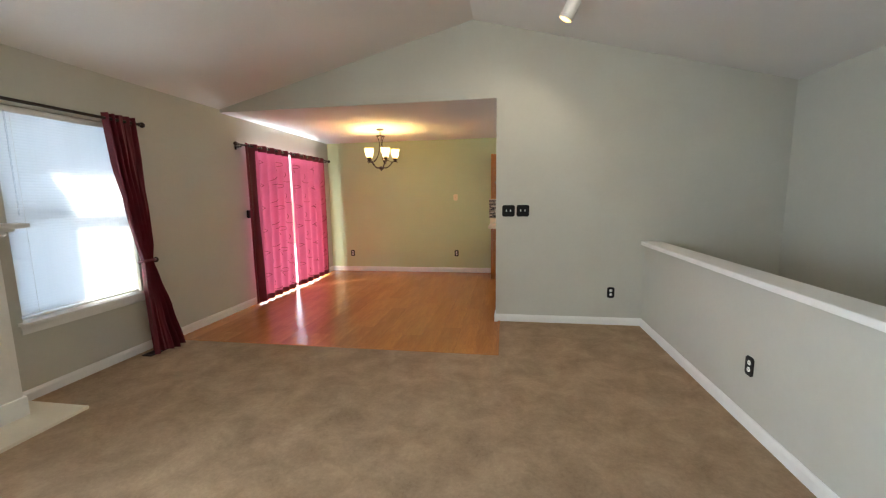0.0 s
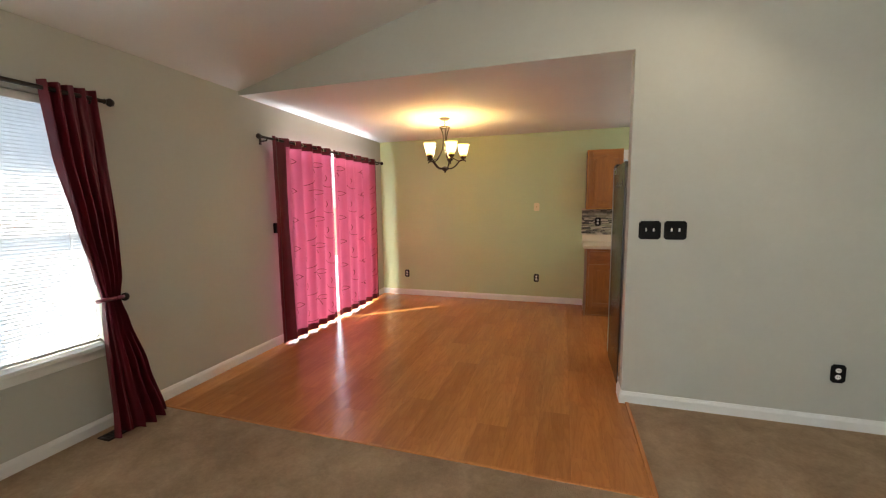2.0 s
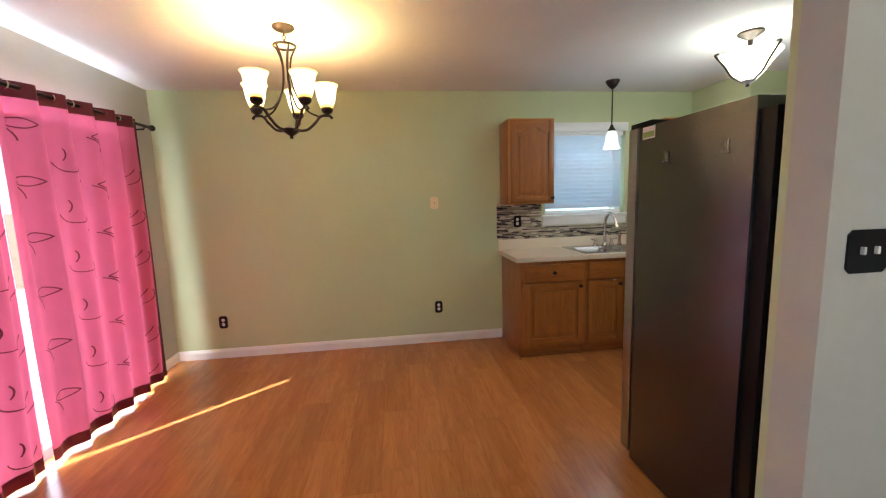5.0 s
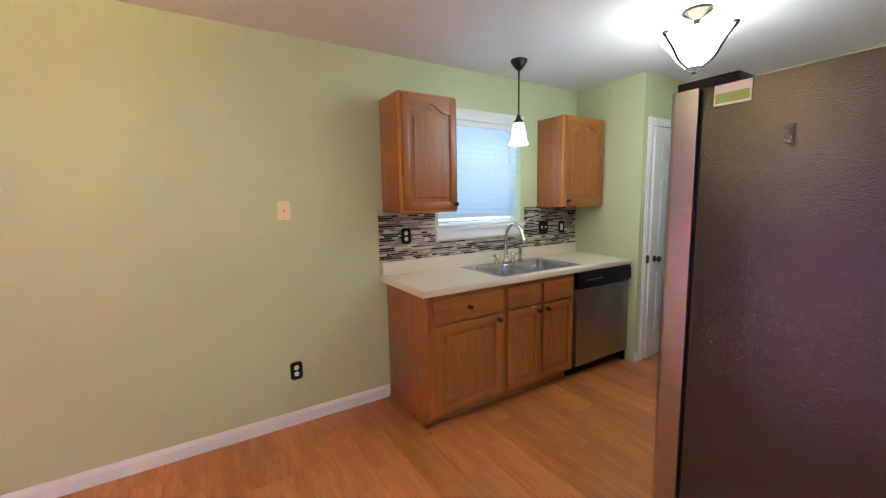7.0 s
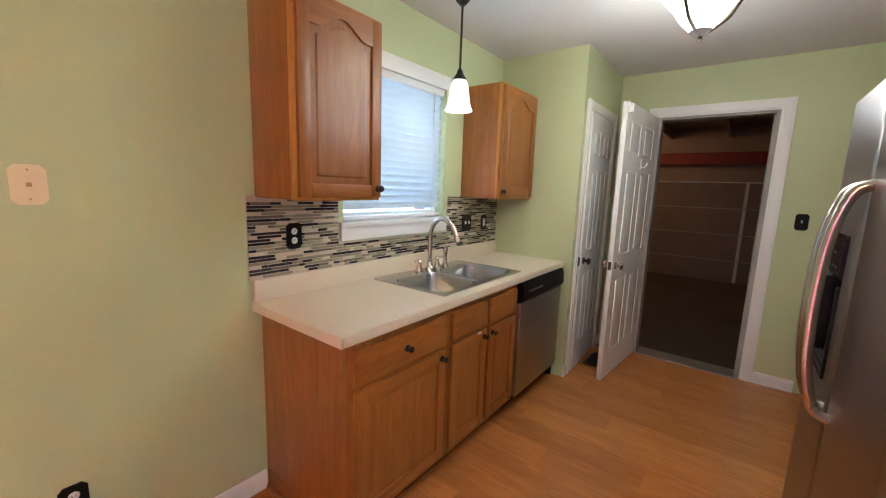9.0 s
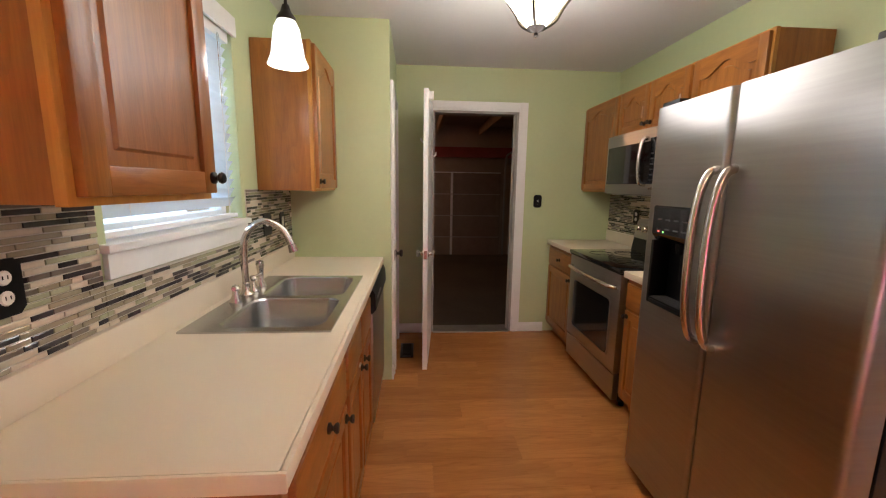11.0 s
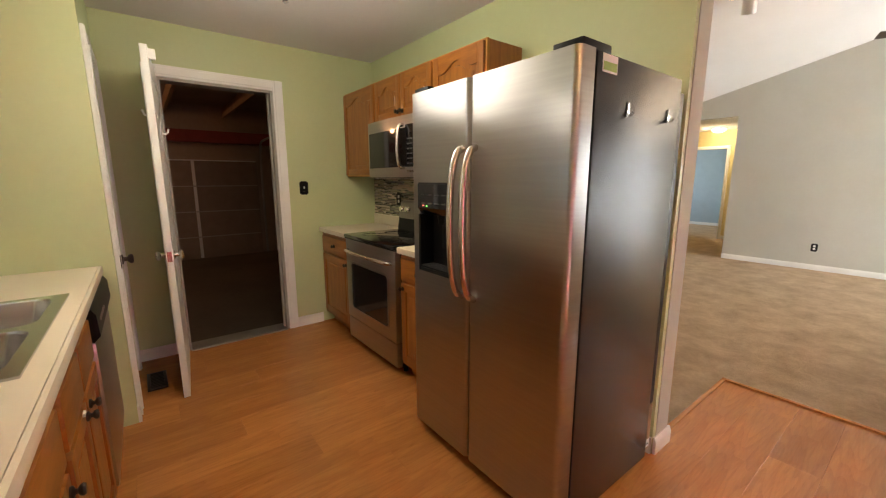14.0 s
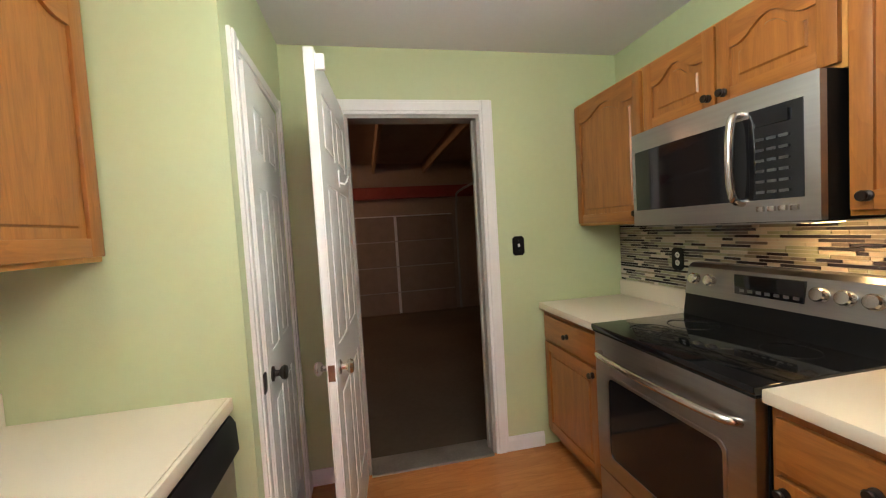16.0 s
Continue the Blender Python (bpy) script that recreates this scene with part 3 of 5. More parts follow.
def wall_plate(at, turn, kind="outlet", label="black wall outlet with white sockets", plate=M_BLACK, w=0.075, h=0.118):
    """A plate with clipped corners on a wall; it faces -y before it is turned."""
    p = thing("wall_outlet" if kind == "outlet" else "light_switch", at, label, "outlet" if kind == "outlet" else "switch")
    x, y, z = at
    c = 0.014
    o = [(x - w / 2 + c, z - h / 2), (x + w / 2 - c, z - h / 2), (x + w / 2, z - h / 2 + c), (x + w / 2, z + h / 2 - c),
         (x + w / 2 - c, z + h / 2), (x - w / 2 + c, z + h / 2), (x - w / 2, z + h / 2 - c), (x - w / 2, z - h / 2 + c)]
    bm = prism_y(bmesh.new(), o, y - 0.006, y)
    part("plate", bm, plate, p)
    if kind == "outlet":
        for dz in (-0.021, 0.021):
            bm = lathe([(0, 0.009), (0.013, 0.009), (0.0155, 0.006), (0.0155, 0.0)], segments=16)
            bmesh.ops.transform(bm, matrix=Matrix.Translation((x, y, z + dz)) @ Matrix.Rotation(radians(90), 4, "X"), verts=bm.verts)
            s = part("socket", bm, M_WHITE, p)
            for dx in (-0.005, 0.005):
                part("slot", box(x + dx - 0.001, x + dx + 0.001, y - 0.0098, y - 0.0085, z + dz - 0.003, z + dz + 0.005), M_BLACK, s)
    elif kind == "toggle2":
        for dx in (-0.023, 0.023):
            part("toggle", box(x + dx - 0.0045, x + dx + 0.0045, y - 0.016, y - 0.004, z - 0.008, z + 0.014, bevel=0.002), M_WHITE, p)
    elif kind == "toggle":
        part("toggle", box(x - 0.0045, x + 0.0045, y - 0.018, y - 0.004, z - 0.006, z + 0.013, bevel=0.002), M_WHITE, p)
        for dz in (-0.03, 0.03):
            part("screw", box(x - 0.002, x + 0.002, y - 0.0075, y - 0.005, z + dz - 0.002, z + dz + 0.002), M_CHROME, p)
    elif kind == "blank":
        part("jack", box(x - 0.006, x + 0.006, y - 0.009, y - 0.004, z - 0.006, z + 0.006, bevel=0.002), M_BRASS, p)
        for dz in (-0.042, 0.042):
            part("screw", box(x - 0.002, x + 0.002, y - 0.0075, y - 0.005, z + dz - 0.002, z + dz + 0.002), M_CHROME, p)
    else:
        part("rocker", box(x - 0.014, x + 0.014, y - 0.010, y - 0.004, z - 0.03, z + 0.03, bevel=0.002), M_WHITE, p)
    p.rotation_euler = (0, 0, radians(turn))
    return p


for at, turn in (((-2.844, YG, 0.35), 0), ((-0.805, YG, 0.364), 0), ((1.211, YA, 0.368), 0), ((1.53, 2.67, 0.388), -90), ((0.385, YS, 0.345), 180),
                 ((0.010, YG - 0.012, 1.19), 0), ((2.32, YB + 0.012, 1.174), 180)):
    wall_plate(at, turn)
for x in (0.118, 0.272):
    wall_plate((x, YA, 1.253), 0, "toggle2", "black double switch plate with white toggles", w=0.135, h=0.125)
wall_plate((XR, 5.39, 1.275), -90, "toggle", "black switch plate with white toggle beside the garage door")
wall_plate((1.42, YG - 0.012, 1.18), 0, "toggle2", "black double switch plate on the mosaic backsplash", w=0.115)
wall_plate((1.66, YG - 0.012, 1.175), 0, "rocker", "black rocker switch plate on the mosaic backsplash")
wall_plate((-0.816, YG, 1.40), 0, "blank", "ivory cover plate with a small jack on the green wall", M_IVORY, w=0.078, h=0.115)
solid("door_chime", box(XL, XL + 0.03, 4.865, 4.915, 1.17, 1.275, bevel=0.01), M_BLACK, "small black alarm contact box on the wall", "alarm box")

# ---- cabinets ----


def arch(s):
    return 0.5 + 0.5 * math.cos(math.pi * s / 0.82) if abs(s) < 0.82 else 0.0


def cabinet_door(parent, x0, x1, z0, z1, y, out, cathedral, knob_at=None, name="door"):
    """A frame-and-panel oak door on the plane y that faces out (-1 or 1 along y)."""
    w, st, h = x1 - x0, 0.052, (0.055 if cathedral else 0.0)
    f, g = y + out * 0.019, y + out * 0.008
    lo = lambda a, b: (min(a, b), max(a, b))
    n = 16
    u = [x0 + st + (w - 2 * st) * i / n for i in range(n + 1)]
    top = [z1 - st - h + h * arch(2 * i / n - 1) for i in range(n + 1)]
    bm = prism_y(bmesh.new(), [(x0 + 0.006, z0 + 0.006), *[(a, b + 0.004) for a, b in zip(u, top)], (x1 - 0.006, z0 + 0.006)], *lo(y, g))
    frame_ob = part(name, bm, M_OAK, parent)
    part("stile", box(x0, x0 + st, *lo(y, f), z0, z1, bevel=0.003), M_OAK, frame_ob)
    part("stile", box(x1 - st, x1, *lo(y, f), z0, z1, bevel=0.003), M_OAK, frame_ob)
    part("rail", box(x0 + st, x1 - st, *lo(y, f - out * 0.0005), z0, z0 + st, bevel=0.002), M_OAKH, frame_ob)
    part("top_rail", prism_y(bmesh.new(), [(x0 + st, z1), *zip(u, top), (x1 - st, z1)], *lo(y, f - out * 0.0005)), M_OAKH, frame_ob)
    bm = bmesh.new()
    ins = 0.028
    u2 = [x0 + st + ins + (w - 2 * st - 2 * ins) * i / n for i in range(n + 1)]
    t2 = [z - ins for z in top]
    outline = [(x0 + st + ins, z0 + st + ins), *zip(u2, t2), (x1 - st - ins, z0 + st + ins)]
    prism_y(bm, outline, *lo(y, y + out * 0.014))
    bmesh.ops.bevel(bm, geom=[e for e in bm.edges if all(abs(v.co.y - (y + out * 0.014)) < 1e-5 for v in e.verts)], offset=0.006, segments=1, affect="EDGES")
    part("raised_panel", bm, M_OAK, frame_ob)
    if knob_at:
        knob(frame_ob, (knob_at[0], f, knob_at[1]), (0, out, 0), M_BRONZE, 0.015, 0.03)
    return frame_ob


def drawer_front(parent, x0, x1, z0, z1, y, out, with_knob=True):
    lo = sorted((y, y + out * 0.019))
    d = part("drawer_front", box(x0, x1, *lo, z0, z1, bevel=0.006), M_OAKH, parent)
    if with_knob:
        knob(d, ((x0 + x1) / 2, y + out * 0.019, (z0 + z1) / 2), (0, out, 0), M_BRONZE, 0.015, 0.03)
    return d


def base_cabinet(x0, x1, wall, out, fronts, label, depth=0.59, sink_top=False):
    """Floor unit against a wall; fronts: list of (x0, x1, knob x, drawer has a knob)."""
    c = thing("base_cabinet", ((x0 + x1) / 2, wall, 0), label, "cabinet", "kitchen base cabinets")
    front = wall + out * depth
    lo = lambda a, b: (min(a, b), max(a, b))
    part("body", box(x0, x1, *lo(wall, front), 0.10, 0.68 if sink_top else 0.875, bevel=0.0015), M_OAK, c)
    if sink_top:
        part("face_frame", box(x0, x1, *lo(front, front - out * 0.02), 0.68, 0.875), M_OAKH, c)
    part("toe_kick", box(x0 + 0.001, x1 - 0.001, *lo(wall, wall + out * (depth - 0.07)), 0.0, 0.10), M_OAKH, c, "dark recessed toe board")
    for a, b, kx, kn in fronts:
        drawer_front(c, a, b, 0.70, 0.845, front, out, kn)
        cabinet_door(c, a, b, 0.135, 0.68, front, out, False, (kx, 0.645))
    return c


def wall_cabinet(x0, x1, z0, z1, wall, out, doors, label, depth=0.30):
    c = thing("wall_cabinet", ((x0 + x1) / 2, wall, z0), label, "cabinet", "kitchen wall cabinets")
    front = wall + out * depth
    back = front - out * 0.02
    part("body", box(x0, x1, *sorted((wall, back)), z0, z1, bevel=0.0015), M_OAK, c)
    part("face_frame", box(x0 - 0.002, x1, *sorted((back, front)), z0 - 0.003, z1 + 0.002, bevel=0.0015), M_OAKEDGE, c, "paler oak face frame edge")
    for a, b, kx in doors:
        cabinet_door(c, a, b, z0 + 0.012, z1 - 0.012, front, out, True, (kx, z0 + 0.05))
    return c


BF = YG - 0.002
c = base_cabinet(-0.15, 0.44, BF, -1, [(-0.125, 0.415, 0.385, True)], "oak base cabinet with drawer and end panel")
part("shoe_moulding", box(-0.166, -0.15, BF - 0.60, BF, 0.0, 0.018, bevel=0.005), M_OAKH, c)
part("shoe_moulding", box(-0.166, 0.44, BF - 0.545, BF - 0.53, 0.0, 0.018, bevel=0.005), M_OAKH, c)
base_cabinet(0.441, 1.15, BF, -1, [(0.467, 0.785, 0.755, False), (0.812, 1.13, 0.842, False)], "oak sink base cabinet with two doors", sink_top=True)
wall_cabinet(-0.160, 0.268, 1.367, 2.127, BF, -1, [(-0.147, 0.261, 0.243)], "oak wall cabinet with cathedral arch door")
wall_cabinet(1.347, XP - 0.004, 1.370, 2.127, BF, -1, [(1.362, XP - 0.02, 1.382)], "oak wall cabinet with cathedral arch door beside the window")
latch = thing("child_latch", (0.70, BF - 0.615, 0.672), "white plastic child safety latch on the sink cabinet", "latch")
part("tab", box(0.688, 0.716, BF - 0.616, BF - 0.609, 0.676, 0.686, bevel=0.002), M_WHITE, latch)
BR = YB + 0.002
base_cabinet(2.195, 2.795, BR, 1, [(2.215, 2.765, 2.25, True)], "oak base cabinet with drawer beside the range", 0.56)
base_cabinet(0.935, 1.405, BR, 1, [(0.955, 1.385, 1.36, True)], "oak base cabinet between range and refrigerator", 0.56)
wall_cabinet(2.195, 2.795, 1.375, 2.11, BR, 1, [(2.205, 2.785, 2.245)], "tall oak wall cabinet with cathedral arch door", 0.285)
wall_cabinet(1.405, 2.190, 1.79, 2.11, BR, 1, [(1.415, 1.793, 1.765), (1.803, 2.18, 1.83)], "short oak wall cabinet above the microwave", 0.285)
wall_cabinet(0.915, 1.400, 1.375, 2.11, BR, 1, [(0.925, 1.390, 1.35)], "oak wall cabinet beside the refrigerator", 0.285)

# ---- worktops, sink, tap ----


def rounded_rect(x0, x1, y0, y1, r, n=6):
    out = []
    for cx, cy, a0 in ((x1 - r, y1 - r, 0), (x0 + r, y1 - r, 90), (x0 + r, y0 + r, 180), (x1 - r, y0 + r, 270)):
        for k in range(n + 1):
            a = radians(a0 + 90 * k / n)
            out.append((cx + r * math.cos(a), cy + r * math.sin(a)))
    return out


def loft(bm, rings, close=True):
    vs = [[bm.verts.new(p) for p in ring] for ring in rings]
    for a, b in zip(vs, vs[1:]):
        for i in range(len(a)):
            j = (i + 1) % len(a)
            bm.faces.new((a[i], a[j], b[j], b[i]))
    if close:
        bm.faces.new(vs[-1])
    return bm



SX0, SX1, SYA, SYB = 0.460, 1.268, 6.812, 7.308
wt = thing("worktop", (0.85, 7.0, 0.875), "cream laminate worktop with upstand and sink cut-out", "worktop")
rings = []
for x0, x1, y0, y1, z in ((-0.185, XP - 0.002, 6.765, YG - 0.002, 0.876), (-0.185, XP - 0.002, 6.765, YG - 0.002, 0.915), (SX0 + 0.02, SX1 - 0.02, SYA + 0.02, SYB - 0.02, 0.915),
                          (SX0 + 0.02, SX1 - 0.02, SYA + 0.02, SYB - 0.02, 0.876), (-0.185, XP - 0.002, 6.765, YG - 0.002, 0.876)):
    rings.append([(x0, y0, z), (x1, y0, z), (x1, y1, z), (x0, y1, z)])
bm = loft(bmesh.new(), rings, close=False)
bmesh.ops.remove_doubles(bm, verts=bm.verts, dist=1e-5)
part("slab", bm, M_COUNTER, wt)
part("front_edge", box(-0.185, XP - 0.002, 6.750, 6.765, 0.874, 0.9152, bevel=0.007), M_COUNTER, wt)
part("end_edge", box(-0.193, -0.185, 6.750, YG - 0.002, 0.874, 0.9148, bevel=0.0035), M_COUNTER, wt)
part("upstand", box(-0.185, XP - 0.002, YG - 0.022, YG - 0.002, 0.915, 1.012, bevel=0.004), M_COUNTER, wt)
for x0, x1, lab in ((2.192, XR - 0.002, "cream laminate worktop beside the range"), (0.932, 1.408, "cream laminate worktop between range and refrigerator")):
    w2 = thing("worktop", ((x0 + x1) / 2, YB + 0.3, 0.875), lab, "worktop")
    part("slab", box(x0, x1, YB + 0.002, YB + 0.595, 0.876, 0.915, bevel=0.006), M_COUNTER, w2)
    part("upstand", box(x0, x1, YB + 0.002, YB + 0.022, 0.915, 1.012, bevel=0.004), M_COUNTER, w2)


M_SINK = material("sink_steel", (0.50, 0.50, 0.49), 0.27, 1.0, vary=0.06, scale=3, fine=90, bump=0.01, bump_scale=200)
sink = thing("kitchen_sink", ((SX0 + SX1) / 2, 7.03, 0.915), "double-bowl stainless steel drop-in sink", "sink")
ZB = 0.922
xm = (SX0 + SX1) / 2
bm = bmesh.new()
for x0, x1, y0, y1 in ((SX0, SX1, SYA, SYA + 0.035), (SX0, SX1, SYB - 0.10, SYB), (SX0, SX0 + 0.035, SYA + 0.035, SYB - 0.10), (SX1 - 0.035, SX1, SYA + 0.035, SYB - 0.10), (xm - 0.018, xm + 0.018, SYA + 0.035, SYB - 0.10)):
    add_box(bm, x0, x1, y0, y1, 0.9152, ZB)
part("rim", bm, M_SINK, sink)
for x0, x1 in ((SX0 + 0.035, xm - 0.018), (xm + 0.018, SX1 - 0.035)):
    y0, y1 = SYA + 0.035, SYB - 0.10
    rings = []
    for ins, z, r in ((0, ZB, 0.001), (0.001, ZB, 0.055), (0.006, ZB - 0.006, 0.055), (0.016, ZB - 0.12, 0.055), (0.03, ZB - 0.165, 0.06), (0.07, ZB - 0.178, 0.05)):
        rings.append([(px, py, z) for px, py in rounded_rect(x0 + ins, x1 - ins, y0 + ins, y1 - ins, r)])
    b = part("bowl", loft(bmesh.new(), rings), M_SINK, sink)
    part("drain", lathe([(0.045, 0.0), (0.045, 0.004), (0.032, 0.003), (0.0, 0.001)], ((x0 + x1) / 2, (y0 + y1) / 2, ZB - 0.178)), M_CHROME, b)
tap = thing("kitchen_tap", (0.89, 7.262, ZB), "brushed nickel gooseneck tap with two handles and sprayer", "tap")
tx, ty = 0.89, 7.262
part("base", lathe([(0.03, 0), (0.03, 0.008), (0.02, 0.02), (0.015, 0.05), (0.017, 0.056), (0.013, 0.065)], (tx, ty, ZB)), M_CHROME, tap)
spout = curve_points([(tx, ty, ZB + 0.06), (tx, ty, ZB + 0.20), (tx, ty - 0.02, ZB + 0.275), (tx, ty - 0.085, ZB + 0.325), (tx, ty - 0.16, ZB + 0.295), (tx + 0.0, ty - 0.20, ZB + 0.225)], 8)
part("spout", tube(spout, 0.0145, 14), M_CHROME, tap)
part("nozzle", tube([spout[-1], spout[-1] + Vector((0.002, -0.008, -0.03))], [0.016, 0.020], 14), M_CHROME, tap)
for dx, hh in ((-0.10, 0.05), (0.075, 0.05)):
    h = part("handle", lathe([(0.026, 0), (0.026, 0.006), (0.016, 0.03), (0.012, hh), (0.018, hh + 0.008), (0.012, hh + 0.02), (0, hh + 0.024)], (tx + dx, ty, ZB)), M_CHROME, tap)
    part("lever", tube([(tx + dx, ty, ZB + hh + 0.012), (tx + dx + (0.05 if dx > 0 else -0.05), ty - 0.015, ZB + hh + 0.018)], [0.006, 0.008]), M_CHROME, h)
part("sprayer", lathe([(0.024, 0), (0.024, 0.008), (0.015, 0.03), (0.014, 0.07), (0.019, 0.105), (0.016, 0.122), (0, 0.126)], (tx + 0.16, ty, ZB)), M_CHROME, tap)

# ---- dishwasher ----
dw = thing("dishwasher", (1.47, 7.0, 0), "stainless steel dishwasher with black control strip", "dishwasher")
part("body", box(1.165, 1.838, BF - 0.56, BF, 0.09, 0.66), M_BLACK, dw)
part("door", box(1.168, 1.836, BF - 0.615, BF - 0.56, 0.115, 0.735, bevel=0.006), M_STEEL, dw)
ctl = part("control_panel", prism_x(bmesh.new(), [(BF - 0.56, 0.738), (BF - 0.612, 0.738), (BF - 0.632, 0.76), (BF - 0.628, 0.845), (BF - 0.615, 0.868), (BF - 0.56, 0.868)], 1.168, 1.836), M_BLACK, dw)
for i in range(6):
    part("button", box(1.25 + i * 0.035, 1.272 + i * 0.035, BF - 0.634, BF - 0.628, 0.80, 0.812), M_STEEL, ctl)
part("kick_plate", box(1.168, 1.836, BF - 0.52, BF - 0.50, 0.0, 0.112), M_BLACK, dw)
solid("filler_strip", box(1.84, XP - 0.002, BF - 0.58, BF, 0.0, 0.874), M_BLACK, "narrow black filler strip beside the dishwasher", "filler panel")

# ---- refrigerator ----
FX0, FX1, FY = -0.020, 0.897, 5.480
fr = thing("refrigerator", (0.44, 5.07, 0), "side-by-side stainless steel refrigerator with black textured sides", "refrigerator")
part("body", box(FX0, FX1, 4.765, 5.385, 0.03, 1.745, bevel=0.006), M_FRIDGE, fr, "black textured enamel cabinet")
part("condenser", box(FX0 + 0.012, FX1 - 0.012, 4.705, 4.765, 0.29, 1.70, bevel=0.004), M_BLACK, fr, "black condenser housing on the back")
cover = part("compressor_cover", box(FX0 + 0.010, FX1 - 0.010, 4.712, 4.765, 0.05, 0.285, bevel=0.003), M_BOARD, fr, "brown fibreboard compressor cover")
part("cover_label", box(FX0 + 0.008, FX0 + 0.010, 4.720, 4.757, 0.065, 0.105), M_WHITE, cover, "small white paper label")
part("label_print", box(FX0 + 0.0072, FX0 + 0.008, 4.728, 4.748, 0.080, 0.086), M_KEY, cover)
part("gasket", box(FX0 + 0.012, FX1 - 0.012, 5.385, 5.397, 0.09, 1.74), M_BLACK, fr)
GAP = 0.471


def fridge_door(x0, x1):
    bm = bmesh.new()
    o = []
    for px, py, a0 in ((x1 - 0.022, FY - 0.022, 0), (x0 + 0.022, FY - 0.022, 90)):
        for k in range(7):
            a = radians(a0 + 90 * k / 6)
            o.append((px + 0.022 * math.cos(a), py + 0.022 * math.sin(a)))
    o += [(x0, 5.397), (x1, 5.397)]
    rings = [[(x, y, z) for x, y in o] for z in (0.062, 1.747)]
    loft(bm, rings)
    bm.faces.new([v for v in bm.verts if abs(v.co.z - 0.062) < 1e-6])
    return bm


def freezer_door(x0, x1, hx0, hx1, hz0, hz1):
    """A door with rounded upright edges and an opening for the dispenser."""
    bm = bmesh.new()
    r = 0.022
    arcs = {-1: [(x0 + r - r * math.sin(radians(15 * k)), FY - r + r * math.cos(radians(15 * k))) for k in range(7)],
            1: [(x1 - r + r * math.sin(radians(15 * k)), FY - r + r * math.cos(radians(15 * k))) for k in range(7)]}
    for o in ([(hx0, 5.397), (hx0, FY), *arcs[-1], (x0, 5.397)], [(hx1, 5.397), (hx1, FY), *arcs[1], (x1, 5.397)]):
        a = [bm.verts.new((x, y, 0.062)) for x, y in o]
        b = [bm.verts.new((x, y, 1.747)) for x, y in o]
        bm.faces.new(a)
        bm.faces.new(b[::-1])
        for k in range(len(o)):
            q = (k + 1) % len(o)
            bm.faces.new((a[k], a[q], b[q], b[k]))
    add_box(bm, hx0, hx1, 5.397, FY, 0.062, hz0)
    add_box(bm, hx0, hx1, 5.397, FY, hz1, 1.747)
    return bm


part("right_door", fridge_door(FX0, GAP - 0.003), M_STEEL, fr, "brushed steel refrigerator door")
fz = part("freezer_door", freezer_door(GAP + 0.003, FX1, 0.577, 0.832, 0.905, 1.335), M_STEEL, fr, "brushed steel freezer door with dispenser")
DX0, DX1, DZ0, DZM, DZ1 = 0.577, 0.832, 0.905, 1.185, 1.335
disp = part("dispenser", box(DX0, DX1, 5.398, 5.406, DZ0, DZ1), M_BLACK, fz, "black ice and water dispenser")
bm = bmesh.new()
for a in ((DX0, DX0 + 0.016, DZ0, DZM), (DX1 - 0.016, DX1, DZ0, DZM), (DX0 + 0.016, DX1 - 0.016, DZ0, DZ0 + 0.018)):
    add_box(bm, a[0], a[1], 5.406, FY + 0.008, a[2], a[3], bevel=0.003)
part("dispenser_frame", bm, M_BLACK, disp)
part("dispenser_panel", prism_x(bmesh.new(), [(5.406, DZM), (FY - 0.012, DZM), (FY + 0.010, DZM + 0.03), (FY + 0.010, DZ1 - 0.008), (FY + 0.004, DZ1), (5.406, DZ1)], DX0, DX1), M_GLOSS, disp)
part("drip_tray", box(DX0 + 0.016, DX1 - 0.016, 5.406, FY + 0.004, DZ0 + 0.018, DZ0 + 0.026), M_BLACK, disp)
for i in range(7):
    y = 5.414 + i * 0.010
    part("tray_slat", box(DX0 + 0.022, DX1 - 0.022, y, y + 0.004, DZ0 + 0.026, DZ0 + 0.030), M_KEY, disp)
for i in range(4):
    part("dispenser_key", box(0.612 + i * 0.052, 0.642 + i * 0.052, FY + 0.009, FY + 0.0115, 1.235, 1.241), M_KEY, disp)
    part("dispenser_key", box(0.612 + i * 0.052, 0.642 + i * 0.052, FY + 0.009, FY + 0.0115, 1.275, 1.281), M_KEY, disp)
part("indicator", box(0.782, 0.790, FY + 0.009, FY + 0.012, 1.224, 1.228), glowing("red_indicator", (1.0, 0.04, 0.04), 2.0), disp, "small red indicator light")
part("indicator", box(0.752, 0.760, FY + 0.009, FY + 0.012, 1.224, 1.228), glowing("green_indicator", (0.05, 1.0, 0.1), 2.0), disp, "small green indicator light")
part("paddle", box(0.685, 0.725, 5.410, 5.424, 1.02, 1.13, bevel=0.004), M_BLACK, disp)
part("spout", lathe([(0.0, 0.0), (0.014, 0.0), (0.018, 0.03), (0.018, 0.05)], (0.705, 5.442, 1.14), 14), M_BLACK, disp)
for hx, nm in ((0.432, "handle"), (0.510, "handle")):
    pts = curve_points([(hx, FY - 0.002, 0.845), (hx, FY + 0.035, 0.87), (hx, FY + 0.062, 0.98), (hx, FY + 0.07, 1.16), (hx, FY + 0.062, 1.34), (hx, FY + 0.035, 1.45), (hx, FY - 0.002, 1.475)], 6)
    part(nm, tube(pts, 0.015, 14), M_CHROME, fr, "bowed satin steel handle")
